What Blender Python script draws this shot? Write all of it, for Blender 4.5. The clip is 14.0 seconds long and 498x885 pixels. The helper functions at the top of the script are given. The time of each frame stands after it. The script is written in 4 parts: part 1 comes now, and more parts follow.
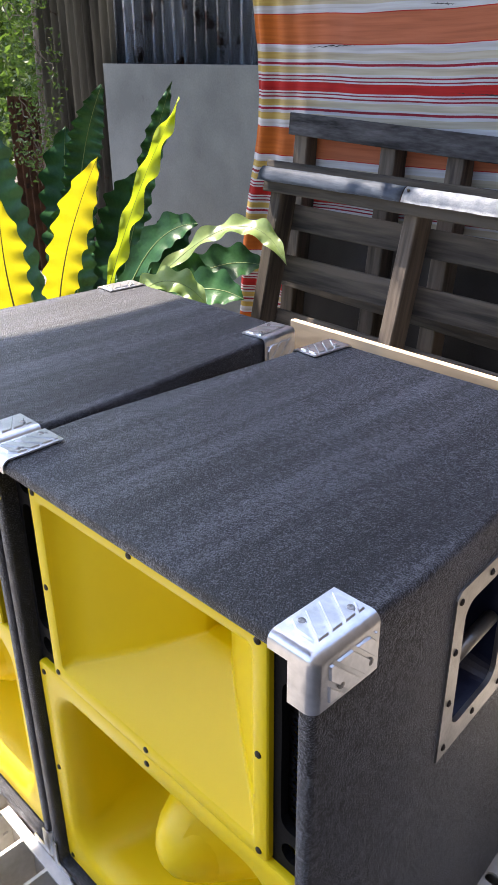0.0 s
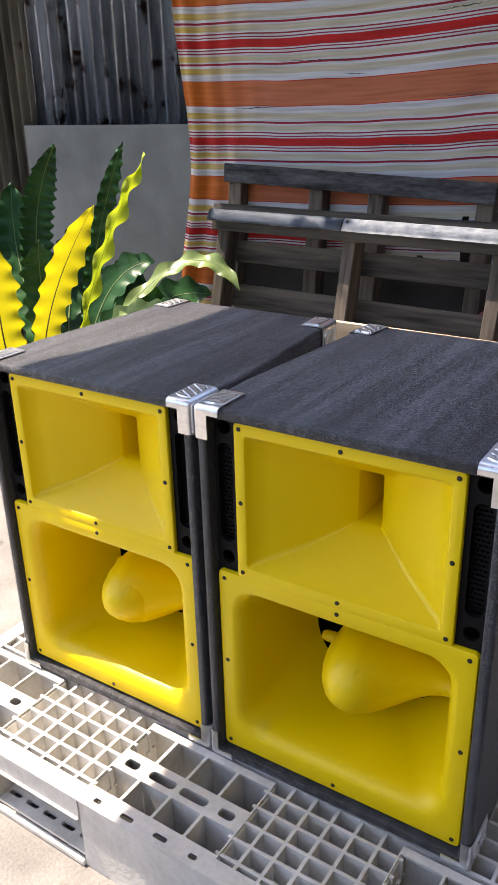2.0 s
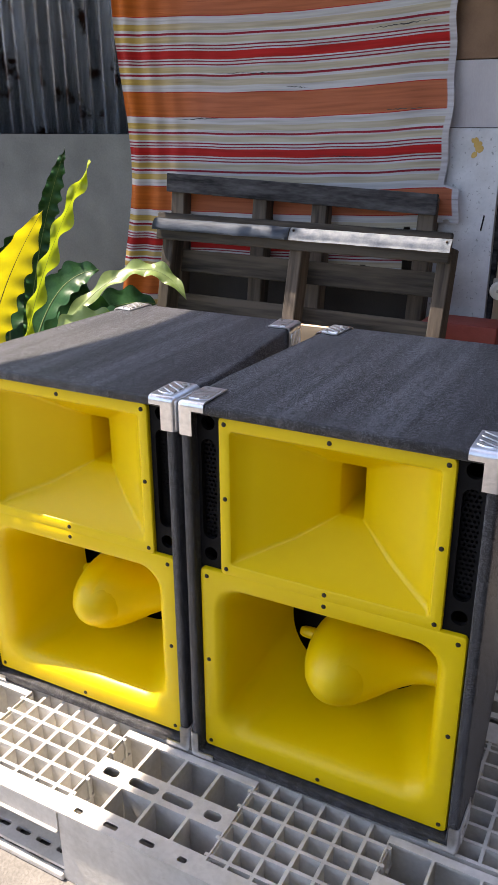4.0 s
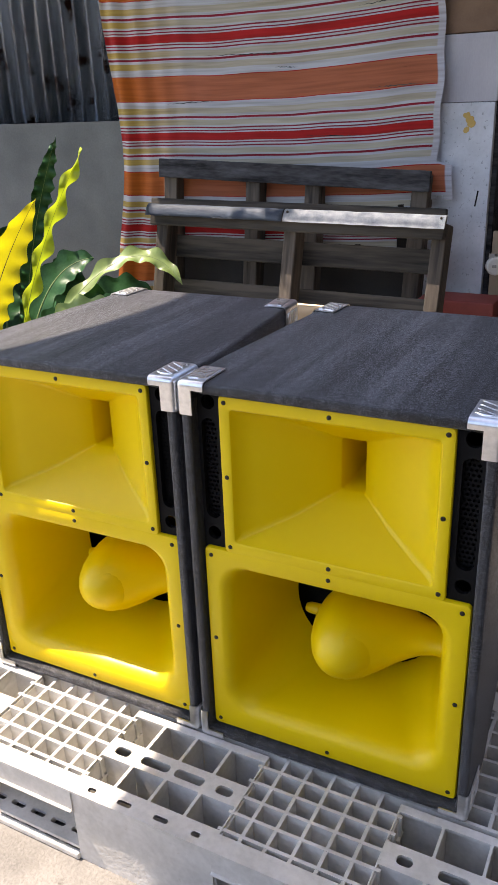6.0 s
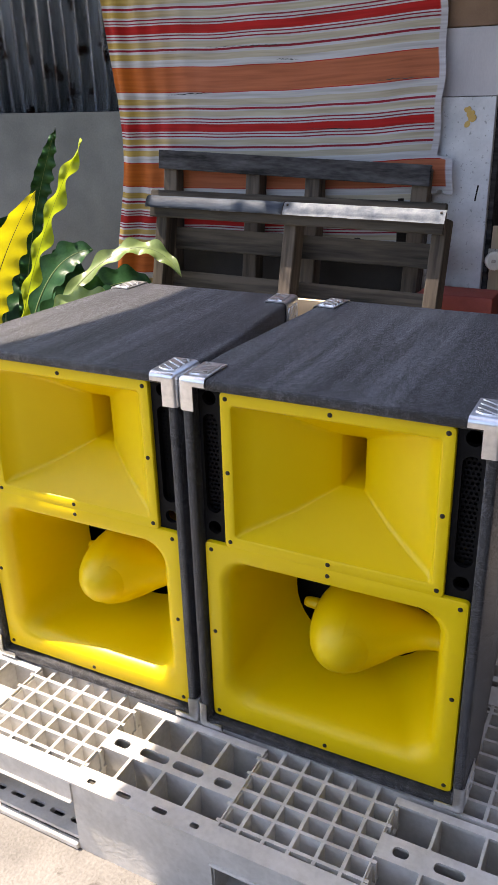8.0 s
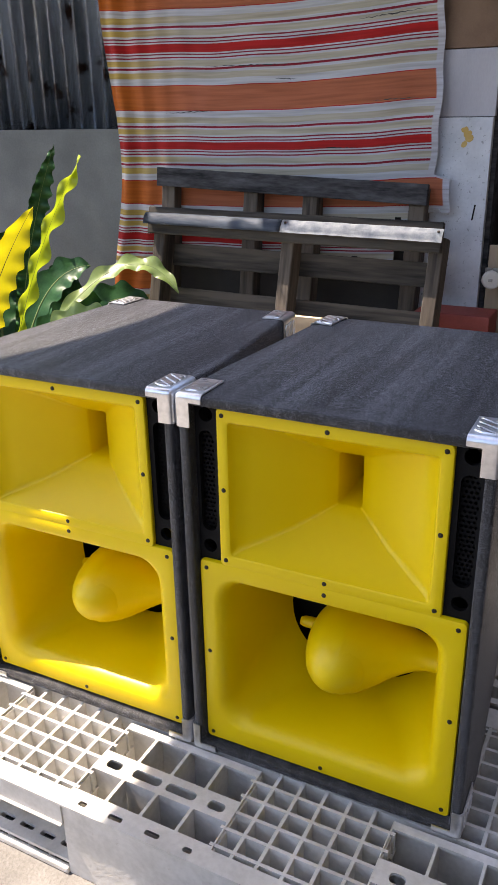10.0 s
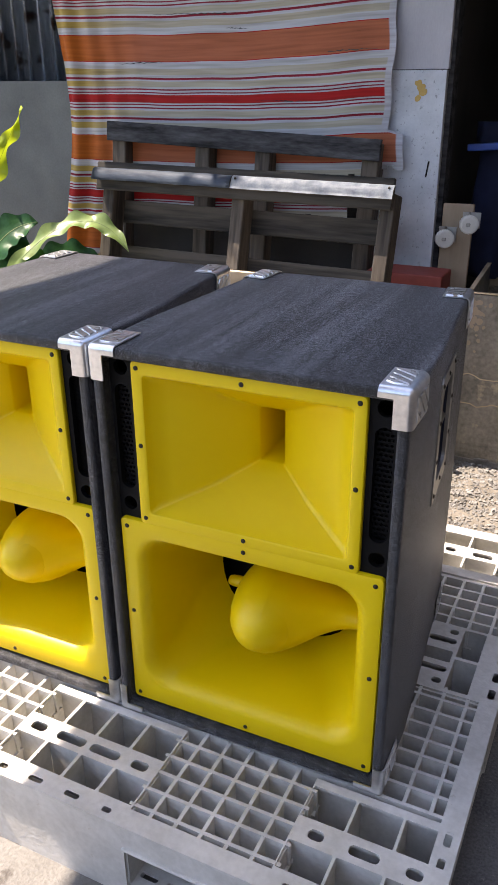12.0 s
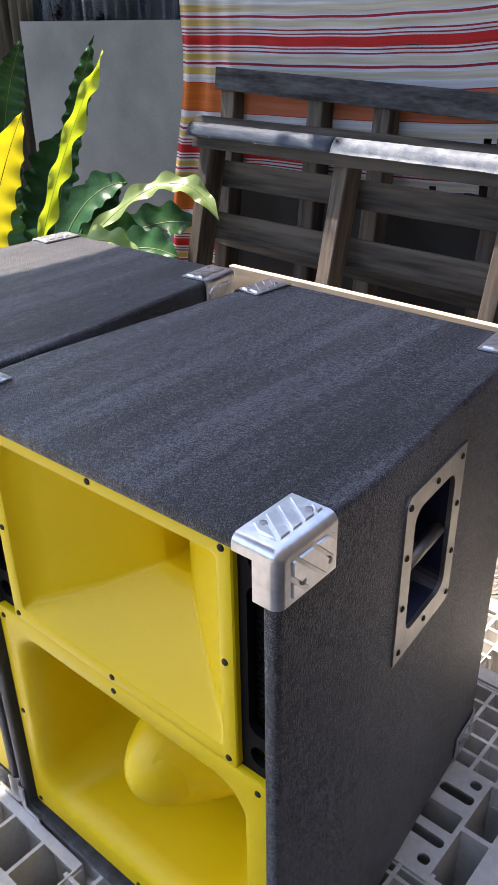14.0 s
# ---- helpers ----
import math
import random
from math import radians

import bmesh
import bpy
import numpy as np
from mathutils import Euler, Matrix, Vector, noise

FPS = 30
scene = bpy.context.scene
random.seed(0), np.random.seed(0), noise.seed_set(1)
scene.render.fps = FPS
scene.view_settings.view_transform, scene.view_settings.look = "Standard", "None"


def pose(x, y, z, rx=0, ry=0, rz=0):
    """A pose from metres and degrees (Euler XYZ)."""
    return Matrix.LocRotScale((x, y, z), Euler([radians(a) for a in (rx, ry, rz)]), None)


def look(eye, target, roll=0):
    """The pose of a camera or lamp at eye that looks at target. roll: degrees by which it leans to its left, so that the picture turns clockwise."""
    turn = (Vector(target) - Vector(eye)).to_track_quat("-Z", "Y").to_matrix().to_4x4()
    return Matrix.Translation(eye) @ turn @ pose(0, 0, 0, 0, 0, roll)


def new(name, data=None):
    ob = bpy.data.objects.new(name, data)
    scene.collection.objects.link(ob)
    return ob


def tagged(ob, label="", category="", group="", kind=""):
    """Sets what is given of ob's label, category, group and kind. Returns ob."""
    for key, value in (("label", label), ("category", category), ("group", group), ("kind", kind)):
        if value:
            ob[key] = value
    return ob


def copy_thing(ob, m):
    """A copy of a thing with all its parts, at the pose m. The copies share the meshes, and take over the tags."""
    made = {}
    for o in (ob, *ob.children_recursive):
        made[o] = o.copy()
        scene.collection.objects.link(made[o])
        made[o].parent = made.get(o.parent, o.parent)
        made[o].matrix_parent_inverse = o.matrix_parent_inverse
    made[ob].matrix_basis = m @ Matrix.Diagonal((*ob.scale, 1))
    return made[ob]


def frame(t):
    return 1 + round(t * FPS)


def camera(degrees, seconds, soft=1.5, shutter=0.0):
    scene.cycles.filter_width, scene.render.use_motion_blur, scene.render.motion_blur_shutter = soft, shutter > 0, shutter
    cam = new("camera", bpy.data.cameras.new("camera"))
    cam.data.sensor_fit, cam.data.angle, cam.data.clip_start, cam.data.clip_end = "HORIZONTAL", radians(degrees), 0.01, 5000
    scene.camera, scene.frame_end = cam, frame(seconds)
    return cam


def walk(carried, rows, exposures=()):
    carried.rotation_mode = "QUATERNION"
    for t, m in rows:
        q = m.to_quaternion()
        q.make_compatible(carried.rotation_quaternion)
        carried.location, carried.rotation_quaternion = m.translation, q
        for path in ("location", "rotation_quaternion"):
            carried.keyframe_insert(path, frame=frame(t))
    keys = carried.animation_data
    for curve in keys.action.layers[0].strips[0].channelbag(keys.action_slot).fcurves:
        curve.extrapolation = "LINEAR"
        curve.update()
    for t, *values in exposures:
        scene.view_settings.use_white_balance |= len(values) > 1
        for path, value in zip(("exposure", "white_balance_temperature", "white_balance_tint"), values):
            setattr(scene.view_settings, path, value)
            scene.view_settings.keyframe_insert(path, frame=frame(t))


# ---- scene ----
cam = camera(34.5, 14.0, soft=0.6)
PATH = [
    (0, (0.659, -0.434, 1.519), (-0.639, 0.804, 0.635), -0.6),
    (0.5, (0.598, -0.592, 1.509), (-0.595, 0.762, 0.646), -2.2),
    (1, (0.666, -0.827, 1.549), (-0.507, 0.589, 0.763), -1.6),
    (1.5, (0.683, -1.058, 1.525), (-0.452, 0.391, 0.742), -2.1),
    (2, (0.578, -1.13, 1.552), (-0.455, 0.391, 0.767), -1.5),
    (2.5, (0.504, -1.172, 1.552), (-0.431, 0.421, 0.787), -0.6),
    (2.7, (0.499, -1.18, 1.543), (-0.38, 0.449, 0.784), -0.2),
    (4.8, (0.479, -1.226, 1.512), (-0.396, 0.41, 0.767), -0.3),
    (5, (0.477, -1.229, 1.51), (-0.438, 0.385, 0.763), -1.2),
    (5.5, (0.488, -1.222, 1.513), (-0.394, 0.403, 0.751), -1.3),
    (6, (0.495, -1.223, 1.503), (-0.376, 0.401, 0.727), -2.1),
    (6.5, (0.484, -1.223, 1.51), (-0.377, 0.399, 0.718), -2.2),
    (7, (0.475, -1.228, 1.514), (-0.387, 0.388, 0.711), -2.0),
    (7.5, (0.481, -1.232, 1.516), (-0.381, 0.384, 0.711), -1.8),
    (8, (0.489, -1.23, 1.517), (-0.37, 0.39, 0.718), -1.6),
    (8.5, (0.483, -1.224, 1.517), (-0.371, 0.402, 0.726), -1.3),
    (11, (0.481, -1.219, 1.508), (-0.378, 0.425, 0.758), -1.1),
    (11.5, (0.48, -1.221, 1.5), (-0.379, 0.421, 0.748), -1.3),
    (12, (0.571, -1.143, 1.469), (-0.226, 0.492, 0.636), -0.5),
    (12.5, (0.664, -0.985, 1.465), (-0.181, 0.604, 0.594), -0.5),
    (13, (0.771, -0.872, 1.492), (-0.204, 0.609, 0.567), -0.9),
    (13.5, (0.755, -0.768, 1.468), (-0.349, 0.607, 0.524), -2.5),
    (14, (0.678, -0.482, 1.474), (-0.486, 0.841, 0.529), -1.0),
]
LIGHT = [(0, 2.32, 7050, 19), (0.8, 2.30, 7150, 19), (1.5, 2.02, 7450, 19), (5, 1.90, 7500, 19), (11.5, 1.92, 7450, 19), (12.5, 2.0, 7150, 19), (14, 2.14, 7000, 19)]
walk(cam, [(t, look(eye, target, roll)) for t, eye, target, roll in PATH], LIGHT)
from mathutils.geometry import tessellate_polygon

# ---- world and light ----
# The noon sun stands to the west and a little to the front; shadows run towards +x.
SUN_WAY = Vector((0.50, 0.065, -1.0)).normalized()
world = bpy.data.worlds.new("world")
scene.world = world
world.use_nodes = True
wn = world.node_tree.nodes
sky = wn.new("ShaderNodeTexSky")
sky.sky_type = "NISHITA"
sky.sun_disc = False
sky.sun_elevation = math.asin(-SUN_WAY.z)
sky.sun_rotation = math.atan2(-SUN_WAY.x, -SUN_WAY.y)
sky.dust_density = 0.9
sky.ozone_density = 1.4
world.node_tree.links.new(sky.outputs[0], wn["Background"].inputs[0])
wn["Background"].inputs[1].default_value = 0.12
sun = new("sun", bpy.data.lights.new("sun", "SUN"))
sun.data.energy = 3.70
sun.data.angle = radians(0.5)
sun.data.color = (1.0, 0.95, 0.87)
sun.matrix_world = look((0, 0, 6), Vector((0, 0, 6)) + SUN_WAY)


# ---- materials ----
def material(name, dark, light, rough=0.7, metal=0.0, scale=8.0, bump=0.15, grain=180.0, stretch=(1, 1, 1), spots=None, spot_at=0.62,
             spot_scale=6.0, grain_mix=0.25, coat=0.0, spec=0.5, object_random=0.0, raw_grain=False, relief=0.004, contrast=0.0, skew=0.0):
    """A surface with broad mottling from dark to light, fine grain with relief, and stains of another colour."""
    m = bpy.data.materials.new(name)
    m.use_nodes = True
    n, l = m.node_tree.nodes, m.node_tree.links
    b = n["Principled BSDF"]
    co = n.new("ShaderNodeTexCoord")
    mp = n.new("ShaderNodeMapping")
    mp.inputs["Scale"].default_value = stretch
    l.new(co.outputs["Object"], mp.inputs[0])
    big, fine = n.new("ShaderNodeTexNoise"), n.new("ShaderNodeTexNoise")
    big.inputs["Scale"].default_value, big.inputs["Detail"].default_value = scale, 6
    fine.inputs["Scale"].default_value, fine.inputs["Detail"].default_value = grain, 3
    l.new(mp.outputs[0], big.inputs["Vector"])
    l.new(co.outputs["Object"] if raw_grain else mp.outputs[0], fine.inputs["Vector"])
    mix = n.new("ShaderNodeMath")
    mix.operation = "MULTIPLY_ADD"
    l.new(fine.outputs[0], mix.inputs[0])
    mix.inputs[1].default_value = grain_mix
    l.new(big.outputs[0], mix.inputs[2])
    ramp = n.new("ShaderNodeValToRGB")
    ramp.color_ramp.elements[0].position = 0.35 + grain_mix * 0.4
    ramp.color_ramp.elements[1].position = 0.65 + grain_mix * 0.6
    if contrast:
        mid = 0.5 + 0.5 * grain_mix + skew
        ramp.color_ramp.elements[0].position, ramp.color_ramp.elements[1].position = mid - contrast, mid + contrast
    ramp.color_ramp.elements[0].color = (*dark, 1)
    ramp.color_ramp.elements[1].color = (*light, 1)
    l.new(mix.outputs[0], ramp.inputs[0])
    colour = ramp.outputs[0]
    if spots:
        st = n.new("ShaderNodeTexNoise")
        st.inputs["Scale"].default_value, st.inputs["Detail"].default_value = spot_scale, 9
        st.inputs["Roughness"].default_value = 0.65
        l.new(co.outputs["Object"], st.inputs["Vector"])
        sr = n.new("ShaderNodeValToRGB")
        sr.color_ramp.elements[0].position, sr.color_ramp.elements[1].position = spot_at, spot_at + 0.06
        l.new(st.outputs[0], sr.inputs[0])
        mc = n.new("ShaderNodeMix")
        mc.data_type = "RGBA"
        l.new(sr.outputs[0], mc.inputs["Factor"])
        l.new(colour, mc.inputs["A"])
        mc.inputs["B"].default_value = (*spots, 1)
        colour = mc.outputs["Result"]
    if object_random:
        oi = n.new("ShaderNodeObjectInfo")
        hs = n.new("ShaderNodeHueSaturation")
        mr = n.new("ShaderNodeMapRange")
        mr.inputs["To Min"].default_value, mr.inputs["To Max"].default_value = 1 - object_random, 1 + object_random
        l.new(oi.outputs["Random"], mr.inputs["Value"])
        l.new(mr.outputs[0], hs.inputs["Value"])
        l.new(colour, hs.inputs["Color"])
        colour = hs.outputs[0]
    l.new(colour, b.inputs["Base Color"])
    b.inputs["Roughness"].default_value = rough
    b.inputs["Metallic"].default_value = metal
    b.inputs["Coat Weight"].default_value = coat
    b.inputs["Specular IOR Level"].default_value = spec
    bp = n.new("ShaderNodeBump")
    bp.inputs["Strength"].default_value = bump
    bp.inputs["Distance"].default_value = relief
    l.new(fine.outputs[0], bp.inputs["Height"])
    l.new(bp.outputs[0], b.inputs["Normal"])
    return m


def pile_carpet():
    """Black needle-felt covering: near-black pile with pale fibre tips, brushed in streaks along the depth."""
    m = bpy.data.materials.new("black_speckled_carpet")
    m.use_nodes = True
    n, l = m.node_tree.nodes, m.node_tree.links
    b = n["Principled BSDF"]
    co, mp = n.new("ShaderNodeTexCoord"), n.new("ShaderNodeMapping")
    mp.inputs["Scale"].default_value = (1, 0.05, 0.02)
    l.new(co.outputs["Object"], mp.inputs[0])
    tips, streak, blot = n.new("ShaderNodeTexNoise"), n.new("ShaderNodeTexNoise"), n.new("ShaderNodeTexNoise")
    for t, s, d in ((tips, 520, 2), (streak, 30, 2), (blot, 120, 3)):
        t.inputs["Scale"].default_value, t.inputs["Detail"].default_value = s, d
    l.new(co.outputs["Object"], tips.inputs["Vector"])
    l.new(mp.outputs[0], streak.inputs["Vector"])
    l.new(co.outputs["Object"], blot.inputs["Vector"])
    one, two = n.new("ShaderNodeMath"), n.new("ShaderNodeMath")
    one.operation = two.operation = "MULTIPLY_ADD"
    one.inputs[1].default_value, two.inputs[1].default_value = 0.36, 0.30
    l.new(streak.outputs[0], one.inputs[0])
    l.new(tips.outputs[0], one.inputs[2])
    l.new(blot.outputs[0], two.inputs[0])
    l.new(one.outputs[0], two.inputs[2])
    ramp = n.new("ShaderNodeValToRGB")
    e = ramp.color_ramp.elements
    e[0].position, e[0].color = 0.66, (0.002, 0.002, 0.003, 1)
    e[1].position, e[1].color = 1.0, (0.095, 0.097, 0.106, 1)
    q = e.new(0.83)
    q.color = (0.0065, 0.0067, 0.0078, 1)
    l.new(two.outputs[0], ramp.inputs[0])
    l.new(ramp.outputs[0], b.inputs["Base Color"])
    b.inputs["Roughness"].default_value, b.inputs["Specular IOR Level"].default_value = 0.45, 0.55
    bp = n.new("ShaderNodeBump")
    # the fibres catch light at a slant
    nap = n.new("ShaderNodeMapRange")
    nap.inputs["From Min"].default_value, nap.inputs["From Max"].default_value = 0.74, 0.96
    nap.inputs["To Min"].default_value, nap.inputs["To Max"].default_value = 0.03, 0.52
    l.new(two.outputs[0], nap.inputs["Value"])
    l.new(nap.outputs[0], b.inputs["Sheen Weight"])
    b.inputs["Sheen Roughness"].default_value = 0.40
    b.inputs["Sheen Tint"].default_value = (0.88, 0.91, 1.0, 1)
    bp.inputs["Strength"].default_value, bp.inputs["Distance"].default_value = 1.0, 0.0028
    l.new(tips.outputs[0], bp.inputs["Height"])
    l.new(bp.outputs[0], b.inputs["Normal"])
    return m


CARPET = pile_carpet()
YELLOW = material("yellow_gloss_plastic", (0.84, 0.585, 0.004), (0.89, 0.64, 0.007), rough=0.38, grain=60, bump=0.02, scale=3, grain_mix=0.1, spec=0.35)
BLACK = material("matt_black_paint", (0.003, 0.003, 0.0034), (0.007, 0.007, 0.0077), rough=0.7, grain=200, bump=0.1, spec=0.18)
STEEL = material("bright_zinc_steel", (0.66, 0.67, 0.68), (0.86, 0.86, 0.87), rough=0.30, metal=0.9, scale=30, grain=120, bump=0.12)
SCREW = material("blackened_screw_steel", (0.014, 0.010, 0.007), (0.035, 0.025, 0.017), rough=0.5, metal=0.2)
NAVY = material("navy_plastic_dish", (0.006, 0.010, 0.035), (0.010, 0.016, 0.05), rough=0.35)
PLATE = material("grey_steel_plate", (0.32, 0.31, 0.29), (0.45, 0.44, 0.42), rough=0.38, metal=0.9, scale=20)
PALLET = material("cream_pallet_plastic", (0.50, 0.485, 0.44), (0.72, 0.70, 0.655), rough=0.5, scale=9, grain=80, bump=0.3, grain_mix=0.4, contrast=0.22, spots=(0.42, 0.36, 0.28), spot_at=0.66, spot_scale=11)
WOOD = material("weathered_grey_wood", (0.011, 0.010, 0.008), (0.088, 0.075, 0.059), rough=0.9, scale=11, grain=60, bump=0.9, stretch=(0.08, 1, 1), grain_mix=0.7, contrast=0.24, object_random=0.3)
WOODUP = material("weathered_brown_upright", (0.019, 0.015, 0.012), (0.118, 0.096, 0.074), rough=0.88, scale=11, grain=60, bump=0.8, stretch=(1, 1, 0.08), grain_mix=0.7, contrast=0.24, object_random=0.2)
DARKWOOD = material("blackened_old_wood", (0.004, 0.004, 0.005), (0.085, 0.085, 0.090), rough=0.92, scale=26, grain=110, bump=1.0, stretch=(0.2, 1, 1), grain_mix=0.45, contrast=0.22, skew=0.04)
PALEWOOD = material("pale_plywood", (0.42, 0.31, 0.19), (0.58, 0.46, 0.31), rough=0.75, scale=6, grain=60, bump=0.2, stretch=(0.15, 1, 1))
GALV = material("galvanised_strip", (0.15, 0.19, 0.24), (0.34, 0.38, 0.43), rough=0.62, metal=0.0, scale=25, grain=150, bump=0.25, contrast=0.2)
# Shaded copy of GALV: shade and sky blue are put into the colour.
SHADEDGALV = material("galvanised_strip_shaded", (0.028, 0.046, 0.075), (0.085, 0.118, 0.165), rough=0.62, metal=0.0, scale=25, grain=150, bump=0.25, stretch=(0.2, 1, 1), contrast=0.2)
CEMENT = material("grey_cement_board", (0.088, 0.094, 0.088), (0.165, 0.172, 0.160), rough=0.75, scale=3, grain=120, bump=0.15, contrast=0.2, spots=(0.07, 0.07, 0.066), spot_at=0.63, spot_scale=4)
CORR = material("galvanised_corrugated_sheet", (0.22, 0.26, 0.31), (0.74, 0.82, 0.92), rough=0.20, metal=0.85, scale=7, grain=60, bump=0.15, stretch=(1, 1, 0.08), contrast=0.16, spots=(0.060, 0.018, 0.009), spot_at=0.555, spot_scale=6)
OLDCORR = material("dull_old_corrugated_sheet", (0.05, 0.052, 0.05), (0.27, 0.27, 0.25), rough=0.42, metal=0.4, scale=6, grain=60, bump=0.3, stretch=(1, 1, 0.12), contrast=0.18, spots=(0.06, 0.028, 0.016), spot_at=0.63)
WHITEBOARD = material("chalky_white_board", (0.40, 0.43, 0.47), (0.58, 0.61, 0.65), rough=0.8, scale=9, grain=90, bump=0.35, contrast=0.25, spots=(0.27, 0.29, 0.31), spot_at=0.60, spot_scale=70)
LAVENDER = material("faded_lilac_board", (0.34, 0.34, 0.375), (0.46, 0.46, 0.49), rough=0.8, scale=6, stretch=(1, 1, 0.3), contrast=0.2)
BROWNBOARD = material("brown_board", (0.13, 0.075, 0.045), (0.19, 0.115, 0.07), rough=0.75)
REDPAINT = material("dull_red_paint", (0.20, 0.035, 0.028), (0.28, 0.055, 0.042), rough=0.6, scale=8)
CARDBOARD = material("raw_plywood_plank", (0.25, 0.19, 0.13), (0.40, 0.31, 0.22), rough=0.8, scale=4, grain=70, stretch=(1, 1, 0.2))
CLOTH = material("navy_cloth", (0.003, 0.005, 0.020), (0.009, 0.015, 0.048), rough=0.9, grain=500, bump=0.3)
BLUEPLASTIC = material("blue_plastic", (0.02, 0.06, 0.28), (0.03, 0.09, 0.38), rough=0.4)
NYLON = material("white_nylon", (0.55, 0.54, 0.50), (0.68, 0.67, 0.63), rough=0.45)
# Near-black, so the dimness of the room is put into the wall colour.
SHADEWALL = material("near_black_shade_wall", (0.022, 0.020, 0.018), (0.05, 0.045, 0.04), rough=0.9, scale=3)
GROUND = material("dusty_concrete", (0.12, 0.114, 0.104), (0.235, 0.225, 0.206), rough=0.9, scale=5, grain=130, bump=0.9, grain_mix=0.5, contrast=0.25, spots=(0.09, 0.08, 0.07), spot_at=0.61, spot_scale=7)
ASPHALT = material("gritty_asphalt", (0.06, 0.061, 0.064), (0.15, 0.15, 0.15), rough=0.9, scale=6, grain=160, bump=0.9, grain_mix=0.8, contrast=0.3, spots=(0.24, 0.23, 0.21), spot_at=0.62, spot_scale=60)
GRAVEL = material("pale_gravel_stone", (0.13, 0.125, 0.115), (0.27, 0.26, 0.24), rough=0.9, scale=30, grain=200, bump=0.4, contrast=0.2)
SAND = material("tan_sand_and_grit", (0.12, 0.105, 0.085), (0.22, 0.195, 0.16), rough=0.95, scale=18, grain=260, bump=0.9, grain_mix=0.5, contrast=0.22)
DIRTYPANEL = material("dirty_dark_laminate", (0.08, 0.073, 0.06), (0.27, 0.24, 0.195), rough=0.35, scale=5, grain=60, bump=0.5, grain_mix=0.6, contrast=0.25, spots=(0.36, 0.30, 0.21), spot_at=0.57, spot_scale=8)
FROND_DARK = material("dark_green_frond", (0.009, 0.042, 0.013), (0.028, 0.098, 0.030), rough=0.36, scale=10, grain=90, bump=0.2, spec=0.2)
FROND_LIME = material("lime_frond", (0.27, 0.36, 0.015), (0.40, 0.48, 0.022), rough=0.42, scale=12, grain=90, bump=0.2)
FROND_YELLOW = material("yellow_frond", (0.33, 0.30, 0.006), (0.46, 0.42, 0.009), rough=0.45, scale=12, grain=90, bump=0.2, spec=0.3)
FROND_PALE = material("pale_green_frond", (0.15, 0.23, 0.07), (0.30, 0.40, 0.15), rough=0.35, scale=8, grain=90, bump=0.2)
RIB = material("dark_midrib", (0.03, 0.025, 0.008), (0.06, 0.05, 0.012), rough=0.6)
RIBPALE = material("green_midrib", (0.09, 0.14, 0.035), (0.14, 0.20, 0.06), rough=0.6)
LEAF = material("small_leaf_green", (0.025, 0.055, 0.014), (0.07, 0.12, 0.03), rough=0.5, scale=20, object_random=0.2)
WEEDLEAF = material("bright_weed_leaf", (0.08, 0.20, 0.03), (0.16, 0.34, 0.06), rough=0.45, scale=20)
BARK = material("brown_bark", (0.06, 0.045, 0.032), (0.15, 0.12, 0.085), rough=0.95, scale=14, grain=60, bump=0.9, stretch=(1, 1, 0.25))
AWNING = material("grey_canvas", (0.30, 0.29, 0.28), (0.38, 0.37, 0.35), rough=0.9)
BRICKY = material("rusted_brown_sheet", (0.045, 0.022, 0.014), (0.13, 0.062, 0.036), rough=0.85, scale=8, spots=(0.04, 0.028, 0.022), spot_at=0.56, spot_scale=10)
OCHRE = material("ochre_stain", (0.42, 0.27, 0.07), (0.52, 0.36, 0.12), rough=0.8)


def let_light_through(m, tint):
    """Thin leaf: part of the light passes through."""
    n, l = m.node_tree.nodes, m.node_tree.links
    tr, mx = n.new("ShaderNodeBsdfTranslucent"), n.new("ShaderNodeMixShader")
    tr.inputs["Color"].default_value = (*tint, 1)
    mx.inputs[0].default_value = 0.38
    l.new(n["Principled BSDF"].outputs[0], mx.inputs[1])
    l.new(tr.outputs[0], mx.inputs[2])
    l.new(mx.outputs[0], n["Material Output"].inputs[0])


let_light_through(FROND_YELLOW, (0.58, 0.52, 0.01))
let_light_through(FROND_LIME, (0.38, 0.48, 0.02))
let_light_through(FROND_PALE, (0.25, 0.42, 0.06))
let_light_through(WEEDLEAF, (0.25, 0.5, 0.06))
let_light_through(LEAF, (0.12, 0.22, 0.03))


